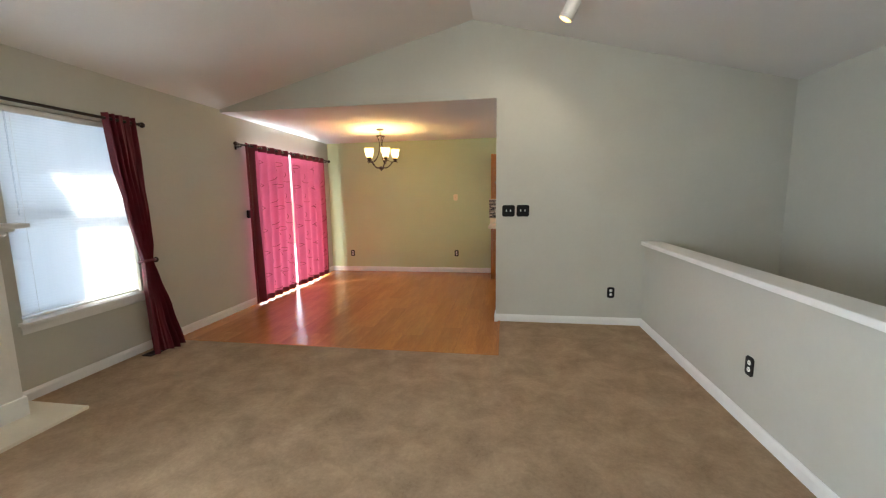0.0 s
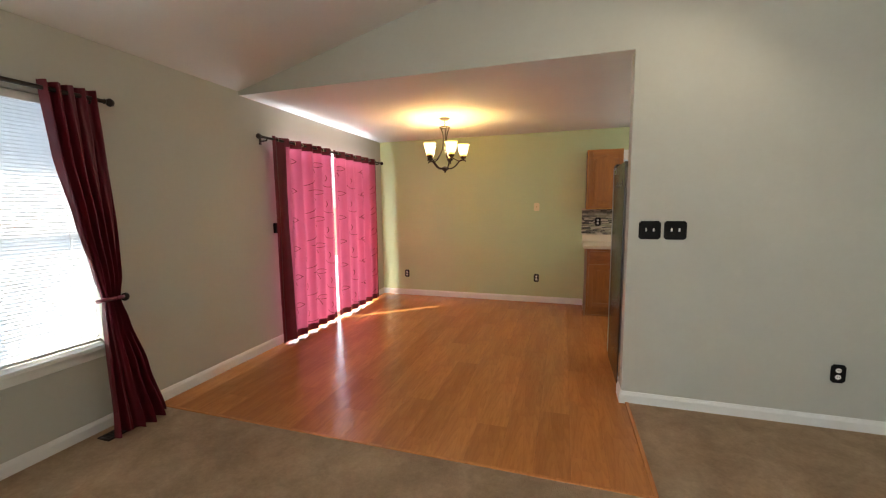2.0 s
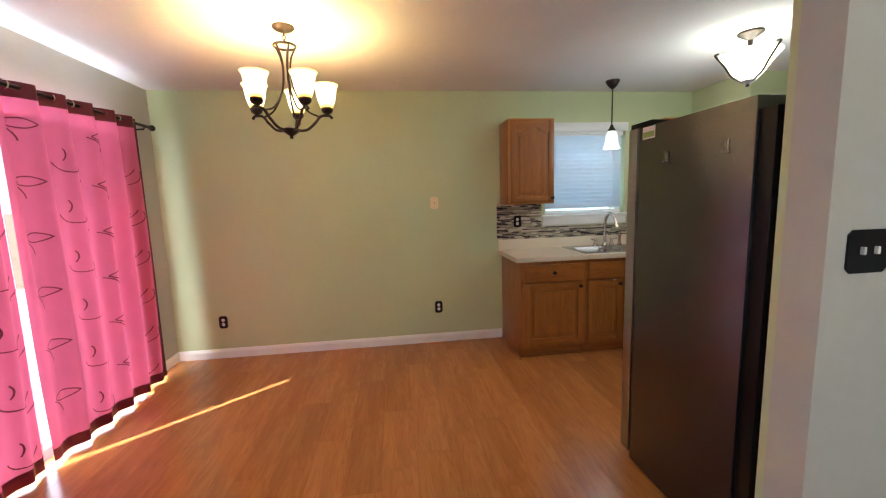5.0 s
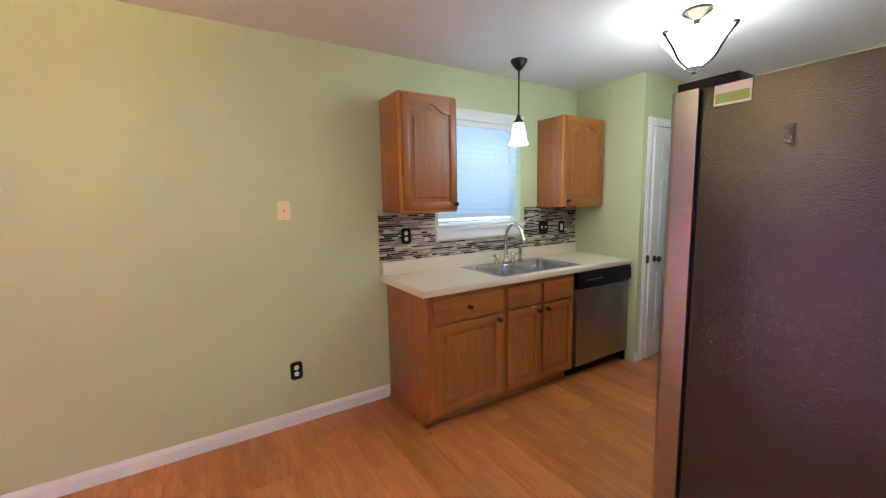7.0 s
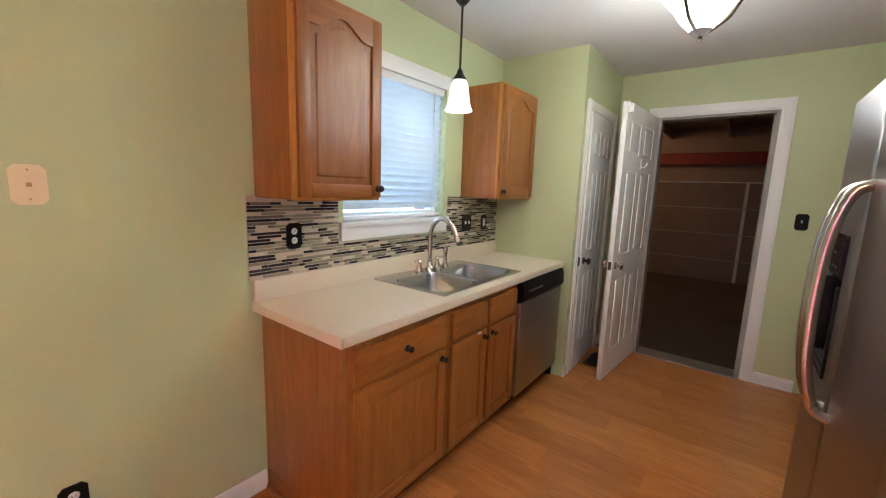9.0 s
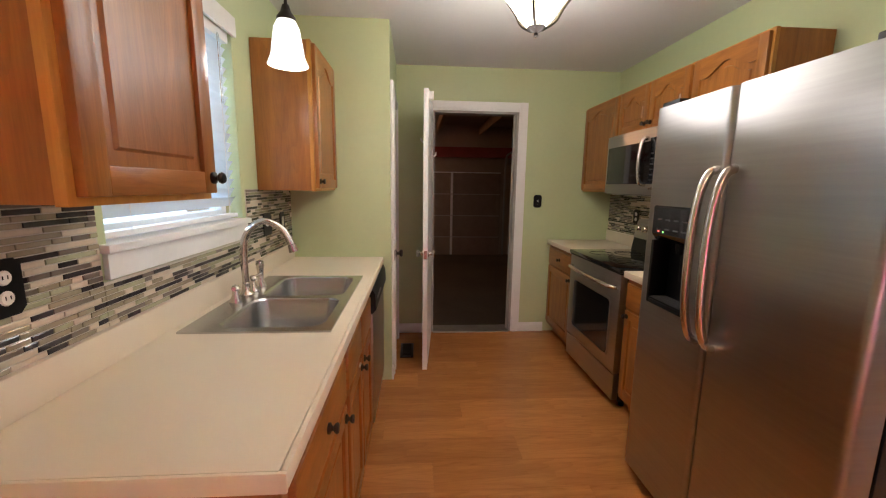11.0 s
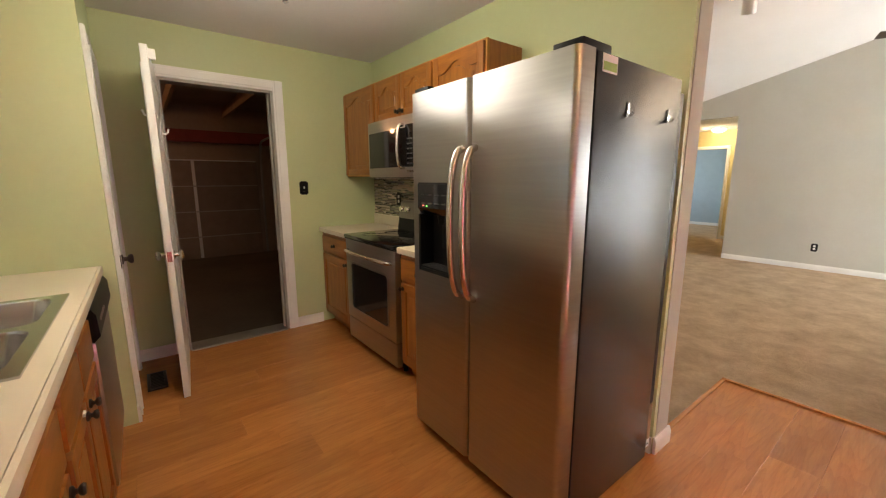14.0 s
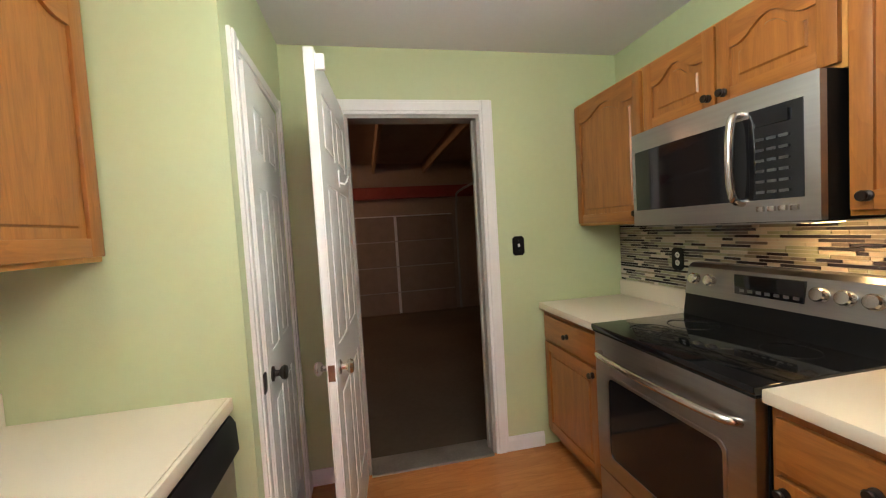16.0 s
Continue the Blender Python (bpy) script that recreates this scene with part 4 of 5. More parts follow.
for x0, x1 in ((FX0 + 0.004, FX0 + 0.115), (FX1 - 0.115, FX1 - 0.004)):
    part("hinge_cover", box(x0, x1, 5.30, 5.46, 1.745, 1.772, bevel=0.006), M_BLACK, fr)
part("kick_grille", box(FX0 + 0.02, FX1 - 0.02, 5.36, 5.40, 0.025, 0.060), M_BLACK, fr)
for x in (FX0 + 0.05, FX1 - 0.05):
    for y in (4.85, 5.40):
        part("foot", lathe([(0.02, 0), (0.022, 0.01), (0.012, 0.015), (0.012, 0.035)], (x, y, 0)), M_BLACK, fr)
M_CLEAR = glass_material("clear_plastic", (0.9, 0.92, 0.95), 0.15)
for y, z in ((5.182, 1.588), (4.872, 1.594)):
    hk = thing("adhesive_hook", (FX0, y, z), "small clear plastic adhesive hook on the refrigerator", "hook", "hooks on the refrigerator")
    part("base", box(FX0 - 0.004, FX0, y - 0.009, y + 0.009, z - 0.024, z + 0.024, bevel=0.003), M_CLEAR, hk)
    part("prong", tube(curve_points([(FX0 - 0.004, y, z - 0.005), (FX0 - 0.012, y, z - 0.022), (FX0 - 0.022, y, z - 0.012)], 4), 0.005), M_CLEAR, hk)
lb = thing("energy_label", (FX0, 5.297, 1.683), "white and green paper label on the refrigerator side", "label")
part("paper", box(FX0 - 0.0012, FX0, 5.268, 5.356, 1.686, 1.741), M_WHITE, lb)
part("green_bar", box(FX0 - 0.002, FX0 - 0.0012, 5.272, 5.352, 1.692, 1.718), material("yellow_green_print", (0.28, 0.42, 0.10), 0.6), lb)

# ---- range ----
RX0, RX1, RF = 1.412, 2.188, 5.285
rg = thing("kitchen_range", (1.8, 4.95, 0), "stainless steel electric range with black glass top", "range")
part("body", box(RX0, RX1, YB + 0.01, RF - 0.045, 0.06, 0.895), M_BLACK, rg)
part("cooktop", box(RX0 - 0.004, RX1 + 0.004, YB + 0.10, RF + 0.012, 0.896, 0.922, bevel=0.007), M_GLOSS, rg, "black ceramic glass hob")
for x, y, r in ((1.60, 4.92, 0.085), (2.0, 4.92, 0.10), (1.60, 5.13, 0.10), (2.0, 5.13, 0.085)):
    part("burner_ring", lathe([(r, 0), (r, 0.0008), (r - 0.004, 0.0008), (r - 0.004, 0)], (x, y, 0.9222), 32), M_FRIDGE, rg)
od = part("oven_door", box(RX0 + 0.004, RX1 - 0.004, RF - 0.045, RF, 0.245, 0.885, bevel=0.006), M_STEEL, rg)
o = rounded_rect(RX0 + 0.105, RX1 - 0.105, 0.335, 0.70, 0.03)
part("oven_window", prism_y(bmesh.new(), o, RF - 0.005, RF + 0.003), M_GLOSS, od)
bm = bmesh.new()
oo, oi = rounded_rect(RX0 + 0.092, RX1 - 0.092, 0.322, 0.713, 0.038), rounded_rect(RX0 + 0.105, RX1 - 0.105, 0.335, 0.70, 0.03)
loft(bm, [[(x, RF, z) for x, z in oo], [(x, RF + 0.006, z) for x, z in oo], [(x, RF + 0.006, z) for x, z in oi], [(x, RF, z) for x, z in oi]], close=False)
part("window_frame", bm, M_STEEL, od)
pts = curve_points([(RX0 + 0.05, RF - 0.004, 0.795), (RX0 + 0.08, RF + 0.035, 0.80), (RX0 + 0.22, RF + 0.055, 0.803), ((RX0 + RX1) / 2, RF + 0.06, 0.803), (RX1 - 0.22, RF + 0.055, 0.803), (RX1 - 0.08, RF + 0.035, 0.80), (RX1 - 0.05, RF - 0.004, 0.795)], 6)
part("oven_handle", tube(pts, 0.014, 12), M_CHROME, od)
part("drawer", box(RX0 + 0.004, RX1 - 0.004, RF - 0.045, RF - 0.004, 0.065, 0.235, bevel=0.006), M_STEEL, rg)
part("trim_strip", box(RX0, RX1, RF - 0.04, RF + 0.004, 0.886, 0.895), M_BLACK, rg)
part("backguard_base", prism_x(bmesh.new(), [(YB + 0.01, 0.90), (YB + 0.115, 0.90), (YB + 0.095, 1.02), (YB + 0.01, 1.02)], RX0, RX1), M_BLACK, rg)
bg = part("backguard", prism_x(bmesh.new(), [(YB + 0.01, 1.021), (YB + 0.10, 1.021), (YB + 0.075, 1.15), (YB + 0.055, 1.168), (YB + 0.01, 1.168)], RX0, RX1), M_STEEL, rg)
part("display", box(1.66, 1.93, YB + 0.078, YB + 0.096, 1.055, 1.138, bevel=0.003), M_GLOSS, bg, "black display with touch keys")
for i in range(7):
    part("key", box(1.675 + i * 0.035, 1.695 + i * 0.035, YB + 0.096, YB + 0.0975, 1.066, 1.078), M_STEEL, bg)
for x in (1.46, 1.535, 1.61, 2.05, 2.134):
    knob(bg, (x, YB + 0.083, 1.095), (0, 0.98, 0.19), M_CHROME, 0.026, 0.035)
for x in (RX0 + 0.05, RX1 - 0.05):
    for y in (YB + 0.08, RF - 0.10):
        part("foot", lathe([(0.018, 0), (0.018, 0.06)], (x, y, 0), 10), M_BLACK, rg)

# ---- microwave ----
MF = YB + 0.385
mw = thing("microwave", (1.8, 4.8, 1.362), "stainless steel over-the-range microwave with black window", "microwave")
part("body", box(RX0 + 0.002, RX1 - 0.002, YB + 0.004, MF - 0.04, 1.362, 1.786), M_BLACK, mw)


def bowed_front(x0, x1, z0, z1, y0, bow, n=14):
    a, b = RX0, RX1
    o = [(x0 + (x1 - x0) * i / n, y0 + bow * (1 - ((x0 + (x1 - x0) * i / n - (a + b) / 2) / ((b - a) / 2)) ** 2)) for i in range(n + 1)]
    o = [(x0, MF - 0.04), *o, (x1, MF - 0.04)]
    bm = loft(bmesh.new(), [[(x, y, z) for x, y in o] for z in (z0, z1)])
    bm.faces.new([v for v in bm.verts if abs(v.co.z - z0) < 1e-6])
    return bm


part("front", bowed_front(RX0 + 0.002, RX1 - 0.002, 1.365, 1.784, MF - 0.015, 0.02), M_STEEL, mw)
part("window", bowed_front(1.606, RX1 - 0.028, 1.435, 1.70, MF - 0.012, 0.02), M_GLOSS, mw)
cp = part("control_panel", bowed_front(1.452, 1.604, 1.435, 1.72, MF - 0.012, 0.02), M_GLOSS, mw)
for i in range(4):
    part("button", box(1.462 + i * 0.033, 1.484 + i * 0.033, MF - 0.006, MF + 0.002 + 0.0012 * i, 1.398, 1.414, bevel=0.002), M_CHROME, mw)
part("readout", box(1.485, 1.585, MF - 0.002, MF + 0.004, 1.665, 1.70), M_GLOSS, cp)
for i in range(3):
    for k in range(6):
        part("key", box(1.488 + i * 0.035, 1.512 + i * 0.035, MF - 0.002, MF + 0.0035 + 0.001 * i, 1.455 + k * 0.033, 1.463 + k * 0.033), M_KEY, cp)
part("handle", tube(curve_points([(1.632, MF, 1.43), (1.632, MF + 0.04, 1.45), (1.632, MF + 0.052, 1.57), (1.632, MF + 0.04, 1.70), (1.632, MF, 1.72)], 6), 0.013, 12), M_CHROME, mw)
part("vent_grille", box(RX0 + 0.05, RX1 - 0.05, YB + 0.05, MF - 0.05, 1.356, 1.363), M_STEEL, mw)
part("task_light", box(1.53, 1.62, YB + 0.10, YB + 0.17, 1.350, 1.3565, bevel=0.002), glowing("task_light_lens", (1.0, 0.62, 0.24), 6.0), mw, "small lit lens under the microwave")
area_lamp("microwave_task_light", 0.08, 0.06, look((1.575, YB + 0.135, 1.347), (1.575, YB + 0.13, 0.9)), 0.16, (1.0, 0.64, 0.28))

structure("baseboard_kitchen", box(XE + 0.004, 0.93, YB, YB + 0.014, 0.0, 0.09, bevel=0.003), M_WHITE, "white baseboard behind the refrigerator", "baseboard")
solid("power_cord", tube(curve_points([(0.015, YB + 0.013, 0.20), (0.012, YB + 0.014, 0.30), (0.04, YB + 0.014, 0.40), (0.2, YB + 0.013, 0.40)]), 0.006), M_WHITE, "white power cord behind the refrigerator", "cord")

# ---- windows and blinds ----


def window_unit(name, run, a0, a1, z0, z1, face, out, label, sill_depth=0.05, rail=True, sill_low=0.0):
    """A vinyl window set in the wall; run is the wall's direction, out points outdoors."""
    w = thing(name, ((face, (a0 + a1) / 2, z0) if run == "y" else ((a0 + a1) / 2, face, z0)), label, "window")
    w["kind"] = "structure"

    def bx(u0, u1, d0, d1, q0, q1, bevel=0.0):
        lo, hi = sorted((face + out * d0, face + out * d1))
        return box(lo, hi, u0, u1, q0, q1, bevel=bevel) if run == "y" else box(u0, u1, lo, hi, q0, q1, bevel=bevel)

    f = 0.045
    for u0, u1, q0, q1 in ((a0, a0 + f, z0, z1), (a1 - f, a1, z0, z1), (a0 + f, a1 - f, z0, z0 + f), (a0 + f, a1 - f, z1 - f, z1)):
        part("window_frame", bx(u0, u1, 0.075, 0.135, q0, q1, 0.003), M_WHITE, w)
    zm = (z0 + z1) / 2
    if rail:
        part("meeting_rail", bx(a0 + f, a1 - f, 0.085, 0.125, zm - 0.025, zm + 0.025, 0.003), M_WHITE, w)
    for q0, q1 in (((z0 + f, zm - 0.025), (zm + 0.025, z1 - f)) if rail else ((z0 + f, z1 - f),)):
        p = part("pane", bx(a0 + f, a1 - f, 0.103, 0.107, q0, q1), M_GLASS, w)
        p.visible_shadow = False
    part("window_sill", bx(a0 - 0.03, a1 + 0.03, -sill_depth, 0.075, z0 - 0.022, z0 + 0.003, 0.005), M_WHITE, w)
    part("apron", bx(a0 - 0.02, a1 + 0.02, -0.016, 0.0, z0 - 0.085 - sill_low, z0 - 0.022, 0.004), M_WHITE, w)
    return w


window_unit("window_1", "y", WY0, WY1, WZ0, WZ1, XL, -1, "white double-hung window behind a closed blind")
window_unit("window_4", "y", VY0, VY1, WZ0, WZ1, XL, -1, "white double-hung window beyond the fireplace")
window_unit("window_2", "x", KX0, KX1, KZ0, KZ1, YG, 1, "white kitchen window behind a closed blind", 0.03, sill_low=0.01)


def blind(name, run, a0, a1, z0, z1, at, inward, pitch, depth, tilt, label, mat):
    """A closed slatted blind between z0 and z1; at is its plane."""
    b = thing(name, ((at, (a0 + a1) / 2, z1) if run == "y" else ((a0 + a1) / 2, at, z1)), label, "blind")
    L = a1 - a0
    me = None
    n = int((z1 - z0 - 0.06) / pitch)
    for i in range(n):
        z = z1 - 0.05 - i * pitch
        if me is None:
            bm = bmesh.new()
            c, s = math.cos(radians(tilt)) * depth / 2, math.sin(radians(tilt)) * depth / 2
            prof = [(-c, -s), (-c * 0.3, -s * 0.3 + depth * 0.05), (c * 0.3, s * 0.3 + depth * 0.05), (c, s)]
            rows = []
            for u in (-L / 2, L / 2):
                for th in (0.0, 0.0012):
                    rows.append([bm.verts.new(((d * inward, u, q + th) if run == "y" else (u, d * inward, q + th))) for d, q in prof])
            for k in range(3):
                bm.faces.new((rows[0][k], rows[0][k + 1], rows[2][k + 1], rows[2][k]))
                bm.faces.new((rows[1][k], rows[3][k], rows[3][k + 1], rows[1][k + 1]))
            for k in (0, 3):
                bm.faces.new((rows[0][k], rows[1][k], rows[3][k], rows[2][k]))
            me = mesh_from("slat", bm, mat)
        s_ob = new("slat", me)
        s_ob.parent = b
        s_ob.location = (0, 0, z - z1)
    w = 0.02 + depth * 0.4

    def bx(u0, u1, d, q0, q1, bv=0.003):
        return box(at - d, at + d, u0, u1, q0, q1, bevel=bv) if run == "y" else box(u0, u1, at - d, at + d, q0, q1, bevel=bv)

    part("head_rail", bx(a0 - 0.004, a1 + 0.004, w / 2 + 0.006, z1 - 0.045, z1), M_WHITE, b)
    part("bottom_rail", bx(a0, a1, w / 2, z0, z0 + 0.018), M_WHITE, b)
    for f in (0.12, 0.88):
        u = a0 + L * f
        d = at + inward * (depth * 0.5 + 0.004)
        p0, p1 = ((d, u, z0 + 0.01), (d, u, z1 - 0.02)) if run == "y" else ((u, d, z0 + 0.01), (u, d, z1 - 0.02))
        part("ladder_cord", tube([p0, p1], 0.0014, 5), M_WHITE, b)
    u = a0 + L * (0.08 if run == "y" else 0.86)
    d = at + inward * (depth * 0.5 + 0.014)
    p0, p1 = ((d, u, z1 - 0.75), (d, u, z1 - 0.04)) if run == "y" else ((u, d, z1 - 0.32), (u, d, z1 - 0.04))
    part("tilt_wand", tube([p0, p1], 0.004, 8), M_CLEAR, b)
    return b


M_BLIND2 = material("white_faux_wood_slat", (0.70, 0.78, 0.84), 0.45, vary=0.03, trans=0.13)
blind("mini_blind", "y", WY0 + 0.012, WY1 - 0.012, WZ0 + 0.012, WZ1 - 0.004, XL - 0.035, 1, 0.0205, 0.025, 62, "white aluminium mini blind, closed", M_BLIND)
blind("slat_blind", "x", KX0 + 0.012, KX1 - 0.022, KZ0 + 0.012, KZ1 - 0.004, YG + 0.032, -1, 0.041, 0.048, 60, "white faux-wood kitchen blind, closed", M_BLIND2)
bm = box(KX0 - 0.02, KX1 + 0.02, YG - 0.018, YG - 0.001, KZ1 - 0.01, KZ1 + 0.075, bevel=0.005)
part("valance", bm, M_WHITE, bpy.data.objects["slat_blind"])

# sliding glass door
sd = thing("window_3", (XL, (SY0 + SY1) / 2, 0), "white sliding glass patio door behind sheer curtains", "sliding door")
sd["kind"] = "structure"
for y0, y1, z0, z1 in ((SY0, SY0 + 0.05, 0, SZ1), (SY1 - 0.05, SY1, 0, SZ1), (SY0 + 0.05, SY1 - 0.05, 0, 0.05), (SY0 + 0.05, SY1 - 0.05, SZ1 - 0.05, SZ1), (5.90, 5.98, 0.05, SZ1 - 0.05)):
    part("door_frame", box(XL - 0.13, XL - 0.03, y0, y1, z0, z1, bevel=0.003), M_WHITE, sd)
for y0, y1 in ((SY0 + 0.05, 5.90), (5.98, SY1 - 0.05)):
    p = part("pane", box(XL - 0.082, XL - 0.078, y0, y1, 0.05, SZ1 - 0.05), M_GLASS, sd)
    p.visible_shadow = False
part("pull_handle", box(XL - 0.03, XL - 0.01, 5.925, 5.95, 0.92, 1.12, bevel=0.006), M_BLACK, sd)

# ---- curtain rods and curtains ----


def curtain_rod(y0, y1, x, z, label):
    r = thing("curtain_rod", (x, (y0 + y1) / 2, z), label, "curtain rod", "curtain rods")
    part("rod", tube([(x, y0 + 0.03, z), (x, y1 - 0.03, z)], 0.0125, 12), M_BRONZE, r)
    for y, s in ((y0 + 0.03, -1), (y1 - 0.03, 1)):
        bm = lathe([(0.0125, 0), (0.017, 0.004), (0.012, 0.012), (0.022, 0.024), (0.026, 0.036), (0.021, 0.05), (0.008, 0.058), (0, 0.06)], segments=16)
        bmesh.ops.transform(bm, matrix=Matrix.Translation((x, y, z)) @ Matrix.Rotation(radians(-90 * s), 4, "X"), verts=bm.verts)
        part("finial", bm, M_BRONZE, r)
    for y in (y0 + 0.10, y1 - 0.10):
        b = part("bracket", tube([(XL, y, z - 0.03), (x - 0.005, y, z - 0.026), (x, y, z - 0.012)], 0.007, 8), M_BRONZE, r)
        part("bracket_plate", box(XL, XL + 0.006, y - 0.014, y + 0.014, z - 0.06, z + 0.01, bevel=0.002), M_BRONZE, b)
    return r


RODX, RODZ = -3.185, 2.098
curtain_rod(4.655, 7.225, RODX, RODZ, "dark bronze curtain rod over the sliding door")
curtain_rod(2.235, 3.385, RODX, RODZ, "dark bronze curtain rod over the window")


def sheer_panel(y0, y1, seed, dark_first, dark_last, label):
    """A grommet panel of sheer cloth with burgundy borders, hung in soft folds."""
    rnd = random.Random(seed)
    c = thing("sheer_curtain", (RODX, (y0 + y1) / 2, 0.03), label, "curtain", "sheer curtains")
    n, rows, top, bottom = 120, 26, RODZ + 0.032, 0.022
    folds = 5.5
    ph = rnd.random() * 6

    def at(u, z):
        v = (top - z) / (top - bottom)
        amp = 0.040 * (1 - 0.35 * v) + 0.006 * math.sin(9 * u + seed)
        w = math.sin(2 * math.pi * folds * u + ph + 0.5 * math.sin(5 * v + seed)) + 0.25 * math.sin(4 * math.pi * folds * u + 2 * v)
        amp *= min(1, u / 0.07, (1 - u) / 0.07)
        y = y0 + (y1 - y0) * (u + 0.006 * math.sin(7 * v + 11 * u) * v)
        return Vector((RODX + amp * w + 0.03 * v * math.sin(math.pi * u) * (0.5 + 0.5 * math.sin(3.1 * u + seed)), y, z))

    zs = [top, top - 0.085] + [top - 0.085 - (top - 0.085 - bottom - 0.075) * k / rows for k in range(1, rows + 1)] + [bottom + 0.004 * math.sin(seed)]
    grids = {}
    verts = [[at(i / n, z) for i in range(n + 1)] for z in zs]
    for r in range(len(zs) - 1):
        for i in range(n):
            u = (i + 0.5) / n
            kind = "header" if r == 0 else "hem" if r == len(zs) - 2 else "border" if u < dark_first or u > 1 - dark_last else "cloth"
            grids.setdefault(kind, []).append((r, i))
    for kind, cells in grids.items():
        bm, made = bmesh.new(), {}

        def vert(r, i):
            if (r, i) not in made:
                made[(r, i)] = bm.verts.new(verts[r][i])
            return made[(r, i)]

        for r, i in cells:
            bm.faces.new((vert(r, i), vert(r, i + 1), vert(r + 1, i + 1), vert(r + 1, i)))
        part(kind, bm, M_SHEER if kind == "cloth" else M_RED, c, "rose sheer cloth" if kind == "cloth" else "burgundy satin " + kind)
    bm = bmesh.new()
    width = y1 - y0
    hooks = ((0.0, 0.0, 0.085, 200, 345), (0.035, -0.065, 0.075, -85, 25), (-0.075, 0.02, 0.06, -40, 35))
    leaves = ((0.0, -0.055, 0.085, 45, 135), (0.0, 0.062, 0.085, 222, 318), (-0.11, -0.10, 0.10, 5, 75))
    cols = 4
    for col in range(cols):
        u0 = dark_first + (1 - dark_first - dark_last) * (col + 0.5) / cols
        zz = top - 0.22 - 0.155 * (col % 2)
        while zz > 0.2:
            for ax, az, rad, a0, a1 in (hooks if col % 2 else leaves):
                line = []
                for k in range(11):
                    a = radians(a0 + (a1 - a0) * k / 10)
                    line.append((u0 + (ax + rad * math.cos(a)) / width, zz + az + rad * math.sin(a), math.cos(a), math.sin(a)))
                wd = 0.0034
                lim = lambda q: min(max(q, dark_first + 0.003), 1 - dark_last - 0.003)
                a = [bm.verts.new(at(lim(p + wd * ca / width), q + wd * sa) + Vector((0.005, 0, 0))) for p, q, ca, sa in line]
                b = [bm.verts.new(at(lim(p - wd * ca / width), q - wd * sa) + Vector((0.005, 0, 0))) for p, q, ca, sa in line]
                for k in range(10):
                    bm.faces.new((a[k], a[k + 1], b[k + 1], b[k]))
            zz -= 0.31
    part("embroidery", bm, M_THREAD, c, "dark leaf-shaped embroidery")["kind"] = "stuff"
    for k in range(8):
        u = (k + 0.5) / 8
        p = at(u, RODZ)
        bm = bmesh.new()
        bmesh.ops.create_cone(bm, segments=18, radius1=0.026, radius2=0.026, depth=0.010)
        inner = bmesh.ops.inset_region(bm, faces=[f for f in bm.faces if len(f.verts) > 4], thickness=0.008, depth=0.0)
        bmesh.ops.transform(bm, matrix=Matrix.Translation((RODX, p.y, RODZ)) @ Matrix.Rotation(radians(90), 4, "X"), verts=bm.verts)
        bmesh.ops.delete(bm, geom=[f for f in bm.faces if len(f.verts) > 4], context="FACES")
        part("grommet", bm, M_CHROME, c)
    return c


sheer_panel(4.825, 5.838, 3, 0.17, 0.0, "rose sheer grommet curtain with burgundy borders and leaf embroidery")
sheer_panel(5.892, 7.02, 8, 0.0, 0.07, "rose sheer grommet curtain with burgundy edge, backlit by the sun")

tc = thing("tied_curtain", (RODX, 3.22, 0.02), "burgundy satin curtain gathered by a holdback beside the window", "curtain")
DRAPE = [(RODZ + 0.045, 3.045, 3.335, 0.026, RODX), (1.75, 3.07, 3.35, 0.03, RODX), (1.35, 3.125, 3.35, 0.03, RODX + 0.01), (1.02, 3.185, 3.335, 0.028, RODX + 0.02),
        (0.87, 3.215, 3.305, 0.022, RODX + 0.03), (0.72, 3.20, 3.335, 0.03, RODX + 0.04), (0.40, 3.17, 3.40, 0.04, RODX + 0.08), (0.03, 3.14, 3.475, 0.048, RODX + 0.125)]


def key_at(z):
    for a, b in zip(DRAPE, DRAPE[1:]):
        if a[0] >= z >= b[0]:
            t = (a[0] - z) / (a[0] - b[0])
            t = t * t * (3 - 2 * t) * 0.5 + t * 0.5
            return [p + (q - p) * t for p, q in zip(a, b)]
    return list(DRAPE[-1])


bm = bmesh.new()
n, rows = 96, 48
grid = []
for r in range(rows + 1):
    z = DRAPE[0][0] + (DRAPE[-1][0] - DRAPE[0][0]) * r / rows
    _, ya, yb, amp, x = key_at(z)
    row = []
    for i in range(n + 1):
        u = i / n
        wv = math.sin(2 * math.pi * 5 * u + 0.6 * math.sin(2.2 * z)) + 0.35 * math.sin(2 * math.pi * 11 * u + 2 * z)
        row.append(bm.verts.new((x + amp * wv, ya + (yb - ya) * u, z + (0.012 * math.sin(8 * u) if r == rows else 0))))
    grid.append(row)
for r in range(rows):
    for i in range(n):
        bm.faces.new((grid[r][i], grid[r][i + 1], grid[r + 1][i + 1], grid[r + 1][i]))
part("cloth", bm, M_RED, tc, "folded burgundy satin")
pts = [(RODX + 0.03 + 0.055 * math.cos(a), 3.26 + 0.062 * math.sin(a), 0.87 + 0.012 * math.cos(a)) for a in [2 * math.pi * k / 20 for k in range(21)]]
part("tie_band", tube(pts, 0.013, 8), M_RED, tc)
hb = thing("curtain_holdback", (XL, 3.335, 0.87), "dark bronze curtain holdback on the wall", "holdback")
part("stem", tube([(XL, 3.335, 0.87), (XL + 0.12, 3.335, 0.87)], 0.008), M_BRONZE, hb)
